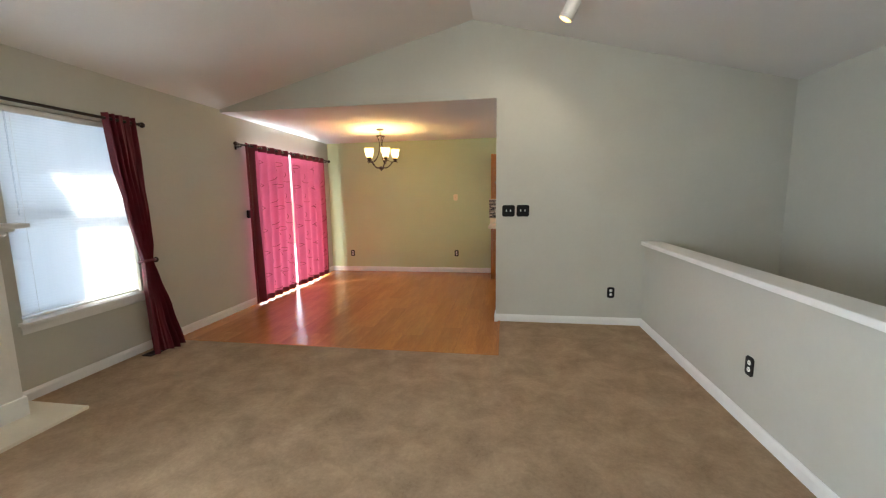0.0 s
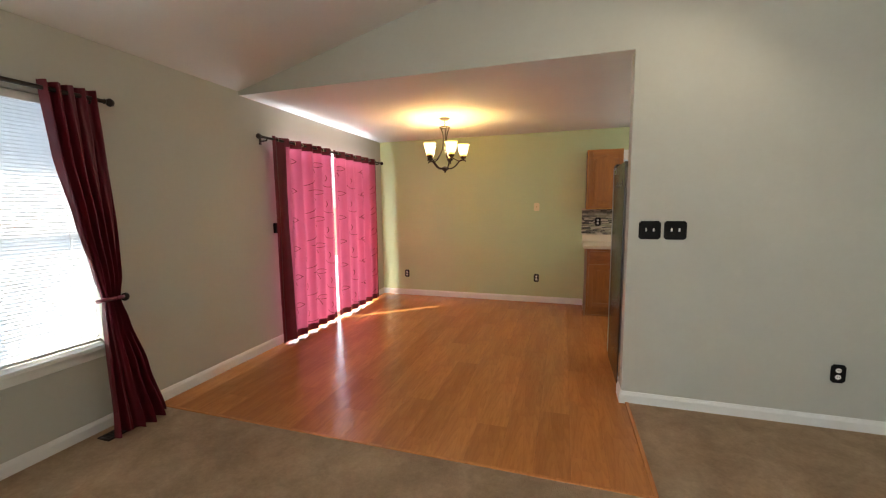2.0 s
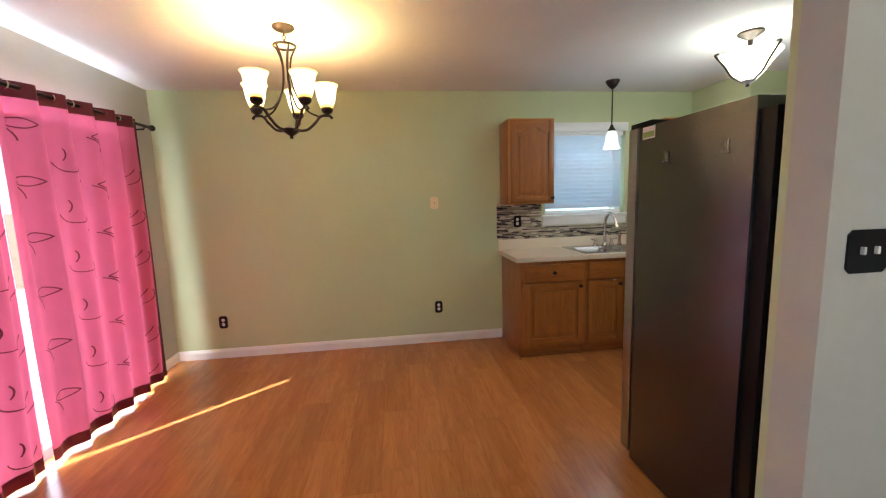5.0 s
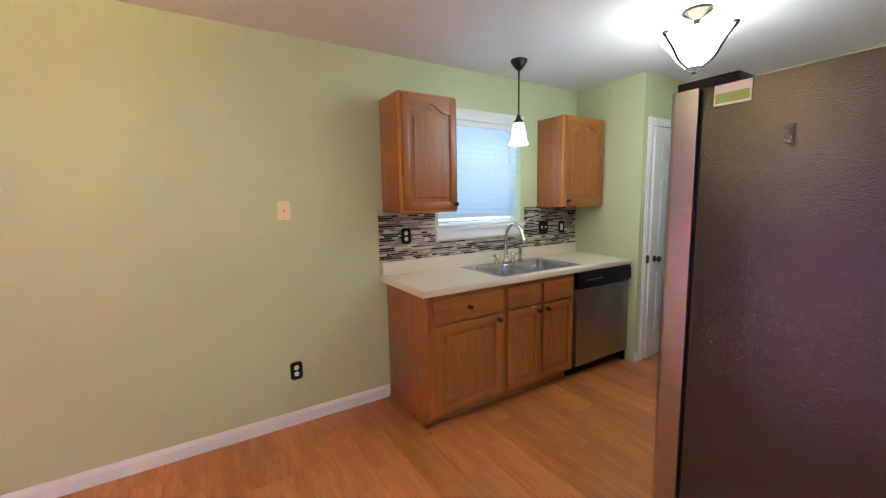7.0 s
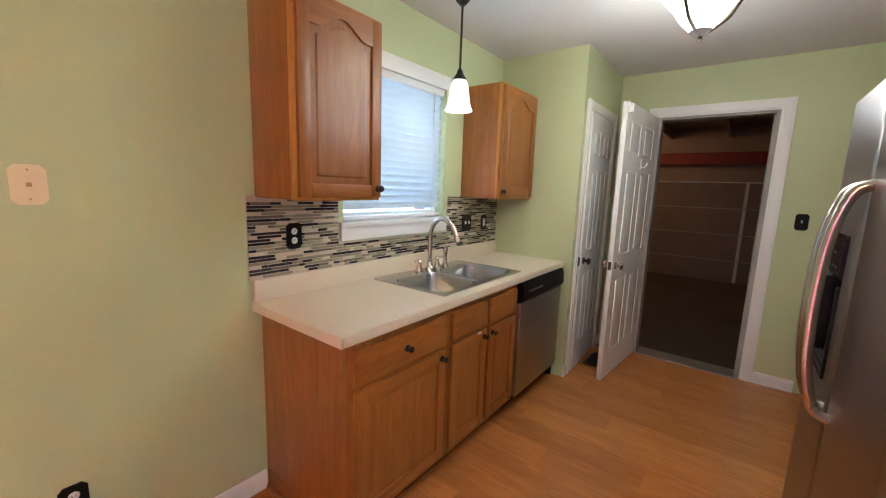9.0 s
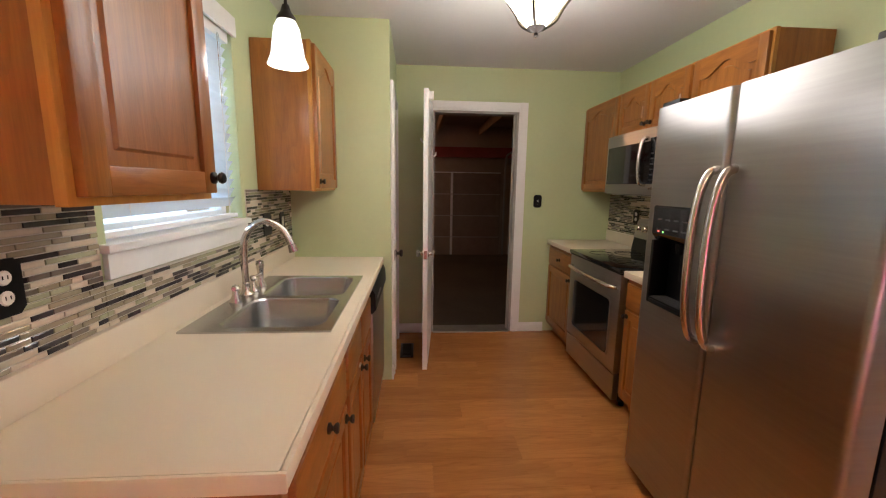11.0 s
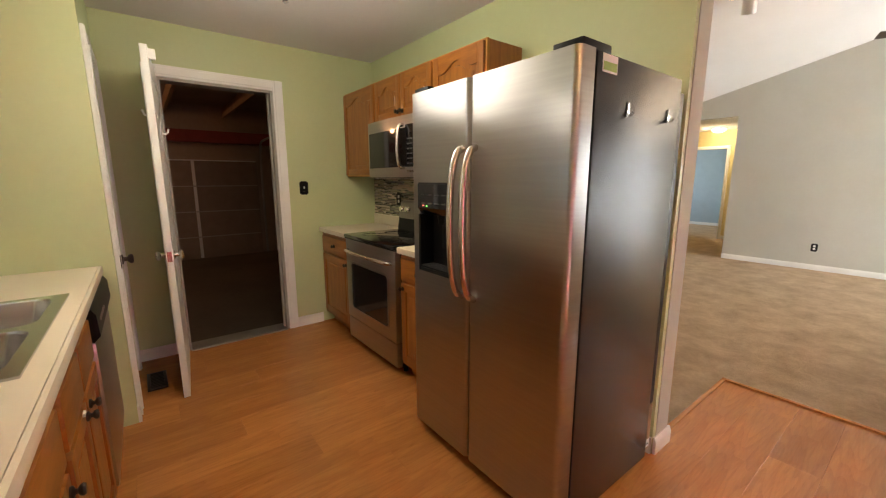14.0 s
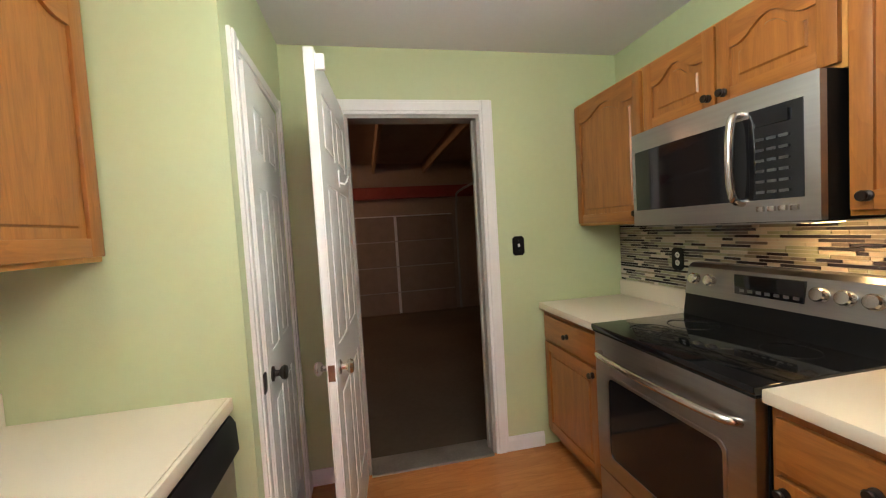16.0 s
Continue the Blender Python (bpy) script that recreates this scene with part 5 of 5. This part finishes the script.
bm = lathe([(0, 0), (0.024, 0.002), (0.027, 0.012), (0.02, 0.022), (0, 0.026)], segments=18)
bmesh.ops.transform(bm, matrix=Matrix.Translation((XL + 0.12, 3.335, 0.87)) @ Matrix.Rotation(radians(90), 4, "Y"), verts=bm.verts)
part("disc", bm, M_BRONZE, hb)

# ---- lamps ----
M_SHADE = glowing("warm_alabaster_shade", (1.0, 0.62, 0.22), 2.9)
_t = M_SHADE.node_tree
_g, _sep, _ra = _t.nodes.new("ShaderNodeTexCoord"), _t.nodes.new("ShaderNodeSeparateXYZ"), _t.nodes.new("ShaderNodeValToRGB")
_t.links.new(_g.outputs["Generated"], _sep.inputs[0])
_t.links.new(_sep.outputs["Z"], _ra.inputs[0])
_ra.color_ramp.elements[0].color, _ra.color_ramp.elements[0].position = (0.42, 0.20, 0.01, 1), 0.08
_ra.color_ramp.elements[1].color, _ra.color_ramp.elements[1].position = (0.62, 0.34, 0.05, 1), 0.97
_e = _ra.color_ramp.elements.new(0.45)
_e.color = (1.0, 0.88, 0.60, 1)
_t.links.new(_ra.outputs[0], _t.nodes["Principled BSDF"].inputs["Emission Color"])
M_SHADE_TOP = glowing("lit_bulb", (1.0, 0.82, 0.52), 9.0)
M_BOWL = glowing("cool_alabaster_bowl", (1.0, 0.97, 0.62), 3.5)
M_PEND = glowing("white_glass_shade", (0.86, 1.0, 0.90), 0.45)
ch = thing("chandelier", (-1.79, 6.05, 1.81), "five-light bronze chandelier with alabaster glass shades, lit", "chandelier")
cx, cy = -1.79, 6.05
part("canopy", lathe([(0.062, 0), (0.062, -0.006), (0.05, -0.018), (0.02, -0.028), (0, -0.03)], (cx, cy, ZC)), M_BRONZE, ch)
for i in range(3):
    z = 2.405 - i * 0.022
    pts = [(cx + (0.009 * math.cos(a) if i % 2 else 0), cy + (0 if i % 2 else 0.009 * math.cos(a)), z + 0.016 * math.sin(a)) for a in [2 * math.pi * k / 12 for k in range(13)]]
    part("chain_link", tube(pts, 0.0022, 6), M_BRONZE, ch)
pts = [(cx + 0.06 * math.cos(a), cy + 0.06 * math.sin(a), 2.335) for a in [2 * math.pi * k / 24 for k in range(25)]]
part("top_ring", tube(pts, 0.007, 8), M_BRONZE, ch)
part("hub", lathe([(0, -0.045), (0.012, -0.04), (0.008, -0.028), (0.02, -0.02), (0.05, 0.0), (0.052, 0.012), (0.03, 0.022), (0.012, 0.03), (0, 0.032)], (cx, cy, 1.86)), M_BRONZE, ch)
for k in range(5):
    a = radians(18 + 72 * k)
    p = lambda r, z: (cx + r * math.cos(a), cy + r * math.sin(a), z)
    part("arm", tube(curve_points([p(0.03, 1.865), p(0.09, 1.872), p(0.14, 1.915), p(0.175, 1.955), p(0.225, 1.962), p(0.245, 1.945)], 6), 0.0085, 8), M_BRONZE, ch)
    part("stay", tube(curve_points([p(0.058, 2.335), p(0.03, 2.27), p(0.022, 2.19), p(0.04, 2.08), p(0.10, 1.985), p(0.16, 1.955)], 6), 0.0055, 8), M_BRONZE, ch)
    sx, sy, _ = p(0.215, 0)
    part("cup", lathe([(0, -0.022), (0.01, -0.02), (0.012, -0.005), (0.03, 0.006), (0.036, 0.022), (0.033, 0.032)], (sx, sy, 1.975), 18), M_BRONZE, ch)
    s = part("shade", lathe([(0.028, 0.0), (0.038, 0.012), (0.050, 0.05), (0.057, 0.09), (0.062, 0.118), (0.074, 0.138), (0.0715, 0.139), (0.059, 0.118), (0.054, 0.09), (0.047, 0.05), (0.034, 0.014), (0.0, 0.006)], (sx, sy, 2.003), 24), M_SHADE, ch, "glowing amber glass shade")
    part("bulb", lathe([(0, 0), (0.012, 0.004), (0.03, 0.05), (0.024, 0.075), (0, 0.09)], (sx, sy, 2.03), 14), M_SHADE_TOP, s)
    point_lamp("chandelier_bulb", (sx, sy, 2.125), 3.4, WARM, 0.025)

pd = thing("pendant_lamp", (0.79, 7.01, 1.845), "bronze pendant lamp with white bell glass, lit", "pendant lamp")
px, py = 0.79, 7.01
part("canopy", lathe([(0.06, 0), (0.06, -0.012), (0.035, -0.05), (0.016, -0.07), (0, -0.072)], (px, py, ZC)), M_BRONZE, pd)
part("rod", tube([(px, py, 2.38), (px, py, 2.05)], 0.006, 10), M_BRONZE, pd)
part("socket", lathe([(0, 0.06), (0.012, 0.055), (0.02, 0.03), (0.034, 0.012), (0.036, 0.0)], (px, py, 2.0)), M_BRONZE, pd)
part("shade", lathe([(0.034, 0.155), (0.046, 0.13), (0.054, 0.08), (0.060, 0.035), (0.074, 0.0), (0.071, 0.0), (0.057, 0.036), (0.050, 0.08), (0.042, 0.128), (0.0, 0.15)], (px, py, 1.845)), M_PEND, pd, "white glowing glass bell")
point_lamp("pendant_bulb", (px, py, 1.825), 1.3, (0.93, 1.0, 0.97), 0.05)

fl = thing("ceiling_light", (1.12, 5.97, 2.10), "bronze semi-flush ceiling light with alabaster bowl, lit", "ceiling light")
fx, fy = 1.12, 5.97
part("canopy", lathe([(0.075, 0), (0.072, -0.012), (0.03, -0.04), (0.015, -0.05), (0.012, -0.09), (0, -0.09)], (fx, fy, ZC)), M_BRONZE, fl)
bw = part("bowl", lathe([(0.0, 0.0), (0.045, 0.004), (0.087, 0.05), (0.122, 0.105), (0.172, 0.165), (0.169, 0.17), (0.117, 0.11), (0.082, 0.056), (0.0, 0.012)], (fx, fy, 2.14), 32), M_BOWL, fl, "glowing alabaster glass bowl")
part("finial", lathe([(0, -0.04), (0.012, -0.032), (0.008, -0.02), (0.03, -0.008), (0.045, 0.004), (0, 0.006)], (fx, fy, 2.136)), M_BRONZE, fl)
for k in range(3):
    a = radians(35 + 120 * k)
    q = lambda r, z: (fx + r * math.cos(a), fy + r * math.sin(a), z)
    part("arm", tube(curve_points([q(0.03, 2.132), q(0.092, 2.175), q(0.132, 2.238), q(0.183, 2.305), q(0.192, 2.32), q(0.172, 2.326)], 6), 0.007, 8), M_BRONZE, fl)
part("stem", tube([(fx, fy, 2.36), (fx, fy, 2.14)], 0.009), M_BRONZE, fl)
point_lamp("ceiling_light_bulb", (fx, fy, 2.345), 1.1, (0.7, 0.88, 1.0), 0.09)
point_lamp("ceiling_light_glow", (fx, fy, 2.03), 7.8, (0.95, 1.0, 0.96), 0.34)

tl = thing("track_light", (0.6, 2.9, vault(0.6)), "white ceiling track with cylinder spotlights", "track light")
tz = vault(0.6)
part("track", box(0.582, 0.618, 1.75, 4.0, tz - 0.028, tz + 0.004, bevel=0.004), M_WHITE, tl)
M_TRACKBULB = glowing("lit_reflector_bulb", (1.0, 0.50, 0.12), 2.6)
for y, to, lit in ((3.70, (-0.45, 0.12, -0.88), True), (2.45, (-0.25, 0.62, -0.75), True), (2.02, (0.15, -0.45, -0.88), False)):
    d = Vector(to).normalized()
    top = Vector((0.6, y, tz - 0.10))
    stem = part("swivel", tube([(0.6, y, tz - 0.02), top], 0.009, 8), M_WHITE, tl)
    hd = part("head", tube([top - d * 0.06, top - d * 0.055, top + d * 0.095, top + d * 0.097], [0.036, 0.056, 0.056, 0.052], 20), M_WHITE, tl, "white cylinder spotlight head")
    part("lamp", tube([top + d * 0.097, top + d * 0.101], [0.048, 0.042], 20), M_TRACKBULB if lit else M_CLEAR, hd)
    if lit:
        spot_lamp("track_spot", top + d * 0.125, top + d * 2, 6.8, (1.0, 0.86, 0.66), 150)

# ceiling fan
FXc, FYc = -0.825, 1.50
fz0 = vault(FXc)
fan = thing("ceiling_fan", (FXc, FYc, 2.30), "bronze ceiling fan with light bowl, at rest", "ceiling fan")
part("canopy", lathe([(0.07, 0.03), (0.07, -0.02), (0.03, -0.06), (0.013, -0.065)], (FXc, FYc, fz0)), M_BRONZE, fan)
part("downrod", tube([(FXc, FYc, fz0 - 0.05), (FXc, FYc, 2.58)], 0.012), M_BRONZE, fan)
part("uplight_rim", lathe([(0.02, 0.02), (0.10, 0.02), (0.15, 0.0), (0.148, -0.012), (0.10, -0.012)], (FXc, FYc, 2.58), 28), glowing("amber_uplight_glass", (1.0, 0.55, 0.14), 1.3), fan, "amber glowing glass rim")
part("motor", lathe([(0.05, 0.11), (0.13, 0.095), (0.155, 0.05), (0.15, 0.0), (0.12, -0.02), (0, -0.02)], (FXc, FYc, 2.465), 28), M_BRONZE, fan)
part("light_bowl", lathe([(0.118, 0.085), (0.122, 0.075), (0.108, 0.036), (0.06, 0.008), (0, 0.0)], (FXc, FYc, 2.355), 28), glowing("fan_light_glass", (1.0, 0.82, 0.52), 2.4), fan, "lit frosted glass bowl")
part("bowl_finial", lathe([(0, -0.02), (0.01, -0.014), (0.006, 0.004)], (FXc, FYc, 2.354), 12), M_BRONZE, fan)
M_BLADE = material("dark_fan_blade", (0.10, 0.075, 0.055), 0.5, vary=0.2, stretch=(1, 8, 1))
for k in range(5):
    bl = box(0.17, 0.66, -0.06, 0.06, -0.004, 0.004, bevel=0.003)
    m = Matrix.Translation((FXc, FYc, 2.48)) @ Matrix.Rotation(radians(20 + 72 * k), 4, "Z") @ Matrix.Rotation(radians(10), 4, "X")
    bmesh.ops.transform(bl, matrix=m, verts=bl.verts)
    b_ob = part("blade", bl, M_BLADE, fan, "dark wood-grain fan blade")
    br = box(0.10, 0.21, -0.02, 0.02, -0.010, -0.004, bevel=0.002)
    bmesh.ops.transform(br, matrix=m, verts=br.verts)
    part("blade_iron", br, M_BRONZE, b_ob)
point_lamp("fan_light", (FXc, FYc, 2.31), 5.8, (1.0, 0.88, 0.72), 0.09)
point_lamp("fan_uplight", (FXc, FYc, 2.68), 2.6, (1.0, 0.60, 0.22), 0.05)

hl = thing("hall_ceiling_light", (2.42, -3.2, 2.30), "small round hall ceiling light, lit", "ceiling light")
part("base", lathe([(0.14, 0), (0.14, -0.02), (0.12, -0.03)], (2.42, -3.2, 2.4)), M_CHROME, hl)
part("dome", lathe([(0.125, -0.028), (0.11, -0.065), (0.06, -0.09), (0, -0.098)], (2.42, -3.2, 2.4)), glowing("hall_light_glass", (1.0, 0.88, 0.6), 8.0), hl, "glowing glass dome")
point_lamp("hall_light_bulb", (2.42, -3.2, 2.25), 5, (1.0, 0.88, 0.62), 0.08)

# ---- vents, thermostat ----


def grille(name, at, turn, w, h, slats, label, mat, tip=0):
    g = thing(name, at, label, "vent")
    x, y, z = at
    f = 0.018
    for a in ((x - w / 2, x + w / 2, z - h / 2, z - h / 2 + f), (x - w / 2, x + w / 2, z + h / 2 - f, z + h / 2), (x - w / 2, x - w / 2 + f, z - h / 2 + f, z + h / 2 - f), (x + w / 2 - f, x + w / 2, z - h / 2 + f, z + h / 2 - f)):
        part("frame", box(a[0], a[1], y - 0.008, y, a[2], a[3], bevel=0.002), mat, g)
    part("backing", box(x - w / 2 + f, x + w / 2 - f, y - 0.002, y, z - h / 2 + f, z + h / 2 - f), M_BLACK, g)
    for i in range(slats):
        xx = x - w / 2 + f + (w - 2 * f) * (i + 0.5) / slats
        part("slat", box(xx - 0.004, xx + 0.004, y - 0.007, y - 0.002, z - h / 2 + f, z + h / 2 - f), mat, g)
    g.rotation_euler = (radians(tip), 0, radians(turn))
    return g


grille("return_vent", (HX, -1.02, 2.05), -90, 0.38, 0.20, 8, "white return air grille on the wall", M_WHITE)
grille("floor_vent", (2.36, 6.60, 0.008), 0, 0.28, 0.11, 10, "brown floor vent set in the laminate", M_BRONZE, -90)
grille("floor_vent", (-3.13, 3.26, 0.014), 90, 0.28, 0.10, 10, "brown floor vent in the carpet below the curtain", M_BRONZE, -90)
solid("thermostat", box(HX - 0.025, HX, -1.76, -1.66, 1.42, 1.51, bevel=0.008), M_WHITE, "small white wall thermostat box", "thermostat")

# ---- fireplace ----
fp = thing("fireplace", (XL, 1.25, 0), "white painted fireplace surround with mantel shelf", "fireplace")
for y0, y1 in ((1.93, 2.14), (0.36, 0.57)):
    p = part("pilaster", box(XL, -3.02, y0, y1, 0.032, 1.10, bevel=0.006), M_WHITE, fp)
    part("plinth", box(XL, -3.005, y0 - 0.012, y1 + 0.012, 0.032, 0.16, bevel=0.005), M_WHITE, p)
    part("inset", box(-3.02, -3.012, y0 + 0.045, y1 - 0.045, 0.22, 1.0, bevel=0.003), M_WHITE, p)
part("frieze", box(XL, -3.03, 0.36, 2.14, 1.10, 1.215, bevel=0.006), M_WHITE, fp)
for z0, z1, e in ((1.212, 1.235, 0.03), (1.235, 1.255, 0.06)):
    part("crown", box(XL, -3.02 + e, 0.36 - e, 2.14 + e, z0, z1, bevel=0.008), M_WHITE, fp)
part("mantel_shelf", box(XL, -2.93, 0.24, 2.26, 1.255, 1.285, bevel=0.006), M_WHITE, fp)
for y0, y1 in ((1.60, 1.93), (0.57, 0.90)):
    part("slip", box(XL, -3.06, y0, y1, 0.032, 1.10), M_HEARTH, fp, "cream tiled slip")
part("slip", box(XL, -3.06, 0.90, 1.60, 0.80, 1.10), M_HEARTH, fp, "cream tiled slip")
part("firebox", box(XL, -3.20, 0.90, 1.60, 0.032, 0.80), M_BLACK, fp, "black firebox back")
structure("hearth", box(XL, -2.725, 0.22, 2.295, 0.0, 0.032, bevel=0.004), M_HEARTH, "cream tile hearth slab", "hearth")

# ---- garage contents ----
gd = thing("garage_door", (7.95, 6.95, -0.15), "closed white sectional garage door, its dimness put into a brown colour", "garage door")
# White steel darkened to brown; the garage's dimness is in this colour.
M_GDOOR = material("dimmed_white_steel", (0.27, 0.205, 0.155), 0.6, vary=0.12)
M_SEAM = material("pale_seam_strip", (0.45, 0.40, 0.34), 0.5, vary=0.12)
ZSEC = (-0.15, 0.264, 0.748, 1.229, 1.71)
for i in range(4):
    z0, z1 = ZSEC[i], ZSEC[i + 1]
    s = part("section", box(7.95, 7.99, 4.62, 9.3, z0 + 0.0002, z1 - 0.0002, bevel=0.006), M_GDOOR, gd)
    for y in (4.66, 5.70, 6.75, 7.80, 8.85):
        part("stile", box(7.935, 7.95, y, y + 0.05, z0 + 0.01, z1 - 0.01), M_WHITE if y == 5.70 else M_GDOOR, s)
    # Pale strips added to draw the joints between sections as light lines.
    if i:
        part("seam_strip", box(7.938, 7.9498, 4.64, 9.28, z0 - 0.009, z0 + 0.009), M_SEAM, s)
part("strut", box(7.90, 7.935, 4.64, 9.28, 1.695, 1.715), M_WHITE, gd)
for y in (4.55, 9.34):
    part("track", tube(curve_points([(7.88, y, -0.13), (7.88, y, 1.6), (7.80, y, 1.95), (7.5, y, 2.1), (5.0, y, 2.12)], 5), 0.02, 8), M_STEEL, gd)
M_BEAM = material("red_primed_beam", (0.26, 0.05, 0.035), 0.7, vary=0.15)
solid("garage_beam", box(7.80, 7.97, 2.6, 9.6, 2.03, 2.24), M_BEAM, "dark red steel header beam over the garage door", "beam")
M_RAW = material("raw_framing_lumber", (0.30, 0.19, 0.10), 0.8, vary=0.2, stretch=(1, 8, 1))
for i in range(7):
    y = 3.2 + i * 0.95
    tagged(new("ceiling_joist", mesh_from("ceiling_joist", box(2.95, 8.0, y, y + 0.045, 2.52, 2.70), M_RAW)), "raw wooden ceiling joist in the garage", "joist", "garage joists")
# Lamp and bulb added out of sight to light the garage.
point_lamp("garage_fill_lamp", (6.4, 7.9, 2.35), 8, (1.0, 0.56, 0.29), 0.05)
gb = thing("added_garage_bulb", (6.4, 7.9, 2.42), "bare bulb added out of view to light the garage", "bulb")
part("holder", lathe([(0.05, 0.28), (0.05, 0.26), (0.02, 0.24), (0.02, 0.05), (0, 0.05)], (6.4, 7.9, 2.42), 14), M_WHITE, gb)
part("bulb", lathe([(0, -0.02), (0.025, 0.0), (0.03, 0.02), (0.014, 0.05), (0, 0.055)], (6.4, 7.9, 2.42), 14), glowing("added_bulb_glass", (1, 0.8, 0.55), 3.0), gb)

# ---- laminate planks ----
plank_parent = tagged(new("floor_laminate"), "honey oak laminate plank floor", "laminate floor", kind="structure")
PW, PL = 0.193, 1.21
plank_meshes = {}


def plank(x0, x1, y0, y1):
    key = (round(x1 - x0, 3), round(y1 - y0, 3))
    if key not in plank_meshes:
        w, h = key[0] / 2 - 0.0002, key[1] / 2 - 0.0002
        bm = bmesh.new()
        c = 0.0005
        rings = [[(-w, -h, -0.006), (w, -h, -0.006), (w, h, -0.006), (-w, h, -0.006)], [(-w, -h, -c), (w, -h, -c), (w, h, -c), (-w, h, -c)],
                 [(-w + c, -h + c, 0), (w - c, -h + c, 0), (w - c, h - c, 0), (-w + c, h - c, 0)]]
        loft(bm, rings)
        plank_meshes[key] = mesh_from("plank", bm, M_LAMINATE, smooth=False)
    ob = new("plank", plank_meshes[key])
    ob.location = ((x0 + x1) / 2, (y0 + y1) / 2, 0.004)
    ob.parent = plank_parent


rnd = random.Random(5)
x = XL
row = 0
while x < XR - 0.01:
    x1 = min(x + PW, XR)
    if x < 0.022 < x1 - 0.02:
        x1 = 0.022
    y_from = 3.562 if x1 <= 0.0225 else YB
    y_to = YG if x < XP else PY + 0.06
    y = y_from - (row * 0.47 % PL)
    while y < y_to:
        a, b = max(y, y_from), min(y + PL, y_to)
        if b - a > 0.02:
            plank(x, x1, a, b)
        y += PL
    x = x1
    row += 1

# ---- mosaic backsplashes ----
M_TILES = [material("dark_glass_tile", (0.035, 0.028, 0.03), 0.12, vary=0.3, spec=0.6), material("brown_stone_tile", (0.16, 0.12, 0.09), 0.3, vary=0.2),
           material("taupe_glass_tile", (0.33, 0.28, 0.19), 0.15, vary=0.12), material("cream_stone_tile", (0.60, 0.50, 0.37), 0.35, vary=0.12),
           material("sage_glass_tile", (0.40, 0.39, 0.25), 0.15, vary=0.1)]
M_GROUT = material("pale_grout", (0.60, 0.55, 0.46), 0.85, vary=0.06, fine=200)


def backsplash(name, areas, wall, out, near, label, seed):
    """Rows of thin mosaic strips set on grout; those nearest the walk are parts of their own."""
    t = thing(name, (areas[0][0], wall, areas[0][2]), label, "backsplash")
    t["kind"] = "structure"
    r = random.Random(seed)
    org = t.location
    g0, g1 = sorted((wall, wall + out * 0.006))
    bm = bmesh.new()
    for x0, x1, z0, z1 in areas:
        add_box(bm, x0, x1, g0, g1, z0, z1)
    part("grout", bm, M_GROUT, t)
    rest = [bmesh.new() for _ in M_TILES]
    shared, singles = {}, 0
    ph = 0.0145
    z_lo, z_hi = min(a[2] for a in areas), max(a[3] for a in areas)
    x_lo, x_hi = min(a[0] for a in areas), max(a[1] for a in areas)
    z = z_lo + 0.002
    while z + ph - 0.003 < z_hi:
        x = x_lo + 0.002 - r.random() * 0.05
        while x < x_hi:
            length = r.choice((0.03, 0.05, 0.05, 0.08, 0.08, 0.11, 0.14))
            kind = r.choices(range(5), (30, 14, 20, 22, 14))[0]
            for a in areas:
                if a[2] <= z + 0.004 <= a[3] and z + 0.006 <= a[3]:
                    c0, c1 = max(x, a[0] + 0.001), min(x + length, a[1] - 0.001)
                    if c1 - c0 > 0.006:
                        h = 0.0115
                        cx_, cz_ = (c0 + c1) / 2, z + h / 2
                        if near[0] < cx_ < near[1] and singles < 300:
                            key = (kind, round(c1 - c0, 3))
                            if key not in shared:
                                w = key[1] / 2
                                bb = bmesh.new()
                                f = out * 0.0095
                                e = 0.001
                                loft(bb, [[(-w, out * 0.004, -h / 2), (w, out * 0.004, -h / 2), (w, out * 0.004, h / 2), (-w, out * 0.004, h / 2)],
                                          [(-w, f - out * e, -h / 2), (w, f - out * e, -h / 2), (w, f - out * e, h / 2), (-w, f - out * e, h / 2)],
                                          [(-w + e, f, -h / 2 + e), (w - e, f, -h / 2 + e), (w - e, f, h / 2 - e), (-w + e, f, h / 2 - e)]])
                                shared[key] = mesh_from("tile", bb, M_TILES[kind], False)
                            ob = new("tile", shared[key])
                            ob.parent = t
                            ob.location = (cx_ - org.x, wall - org.y, cz_ - org.z)
                            singles += 1
                        else:
                            y0, y1 = sorted((wall + out * 0.004, wall + out * 0.0095))
                            add_box(rest[kind], c0, c1, y0, y1, z, z + h)
            x += length + 0.0025
        z += ph
    for b, m in zip(rest, M_TILES):
        if len(b.verts):
            o = part("tile_field", b, m, t, smooth=False)
            o["kind"] = "stuff"
    return t


backsplash("backsplash_sink", [(-0.20, KX0 - 0.035, 1.012, 1.375), (KX0 - 0.035, KX1 + 0.035, 1.012, KZ0 - 0.10), (KX1 + 0.035, XP, 1.012, 1.375)], YG, -1, (-0.21, 0.75),
           "mosaic strip tile backsplash of dark, cream and taupe pieces", 11)
backsplash("backsplash_range", [(0.92, XR - 0.001, 1.012, 1.375)], YB, 1, (1.95, 2.80), "mosaic strip tile backsplash behind the range", 12)
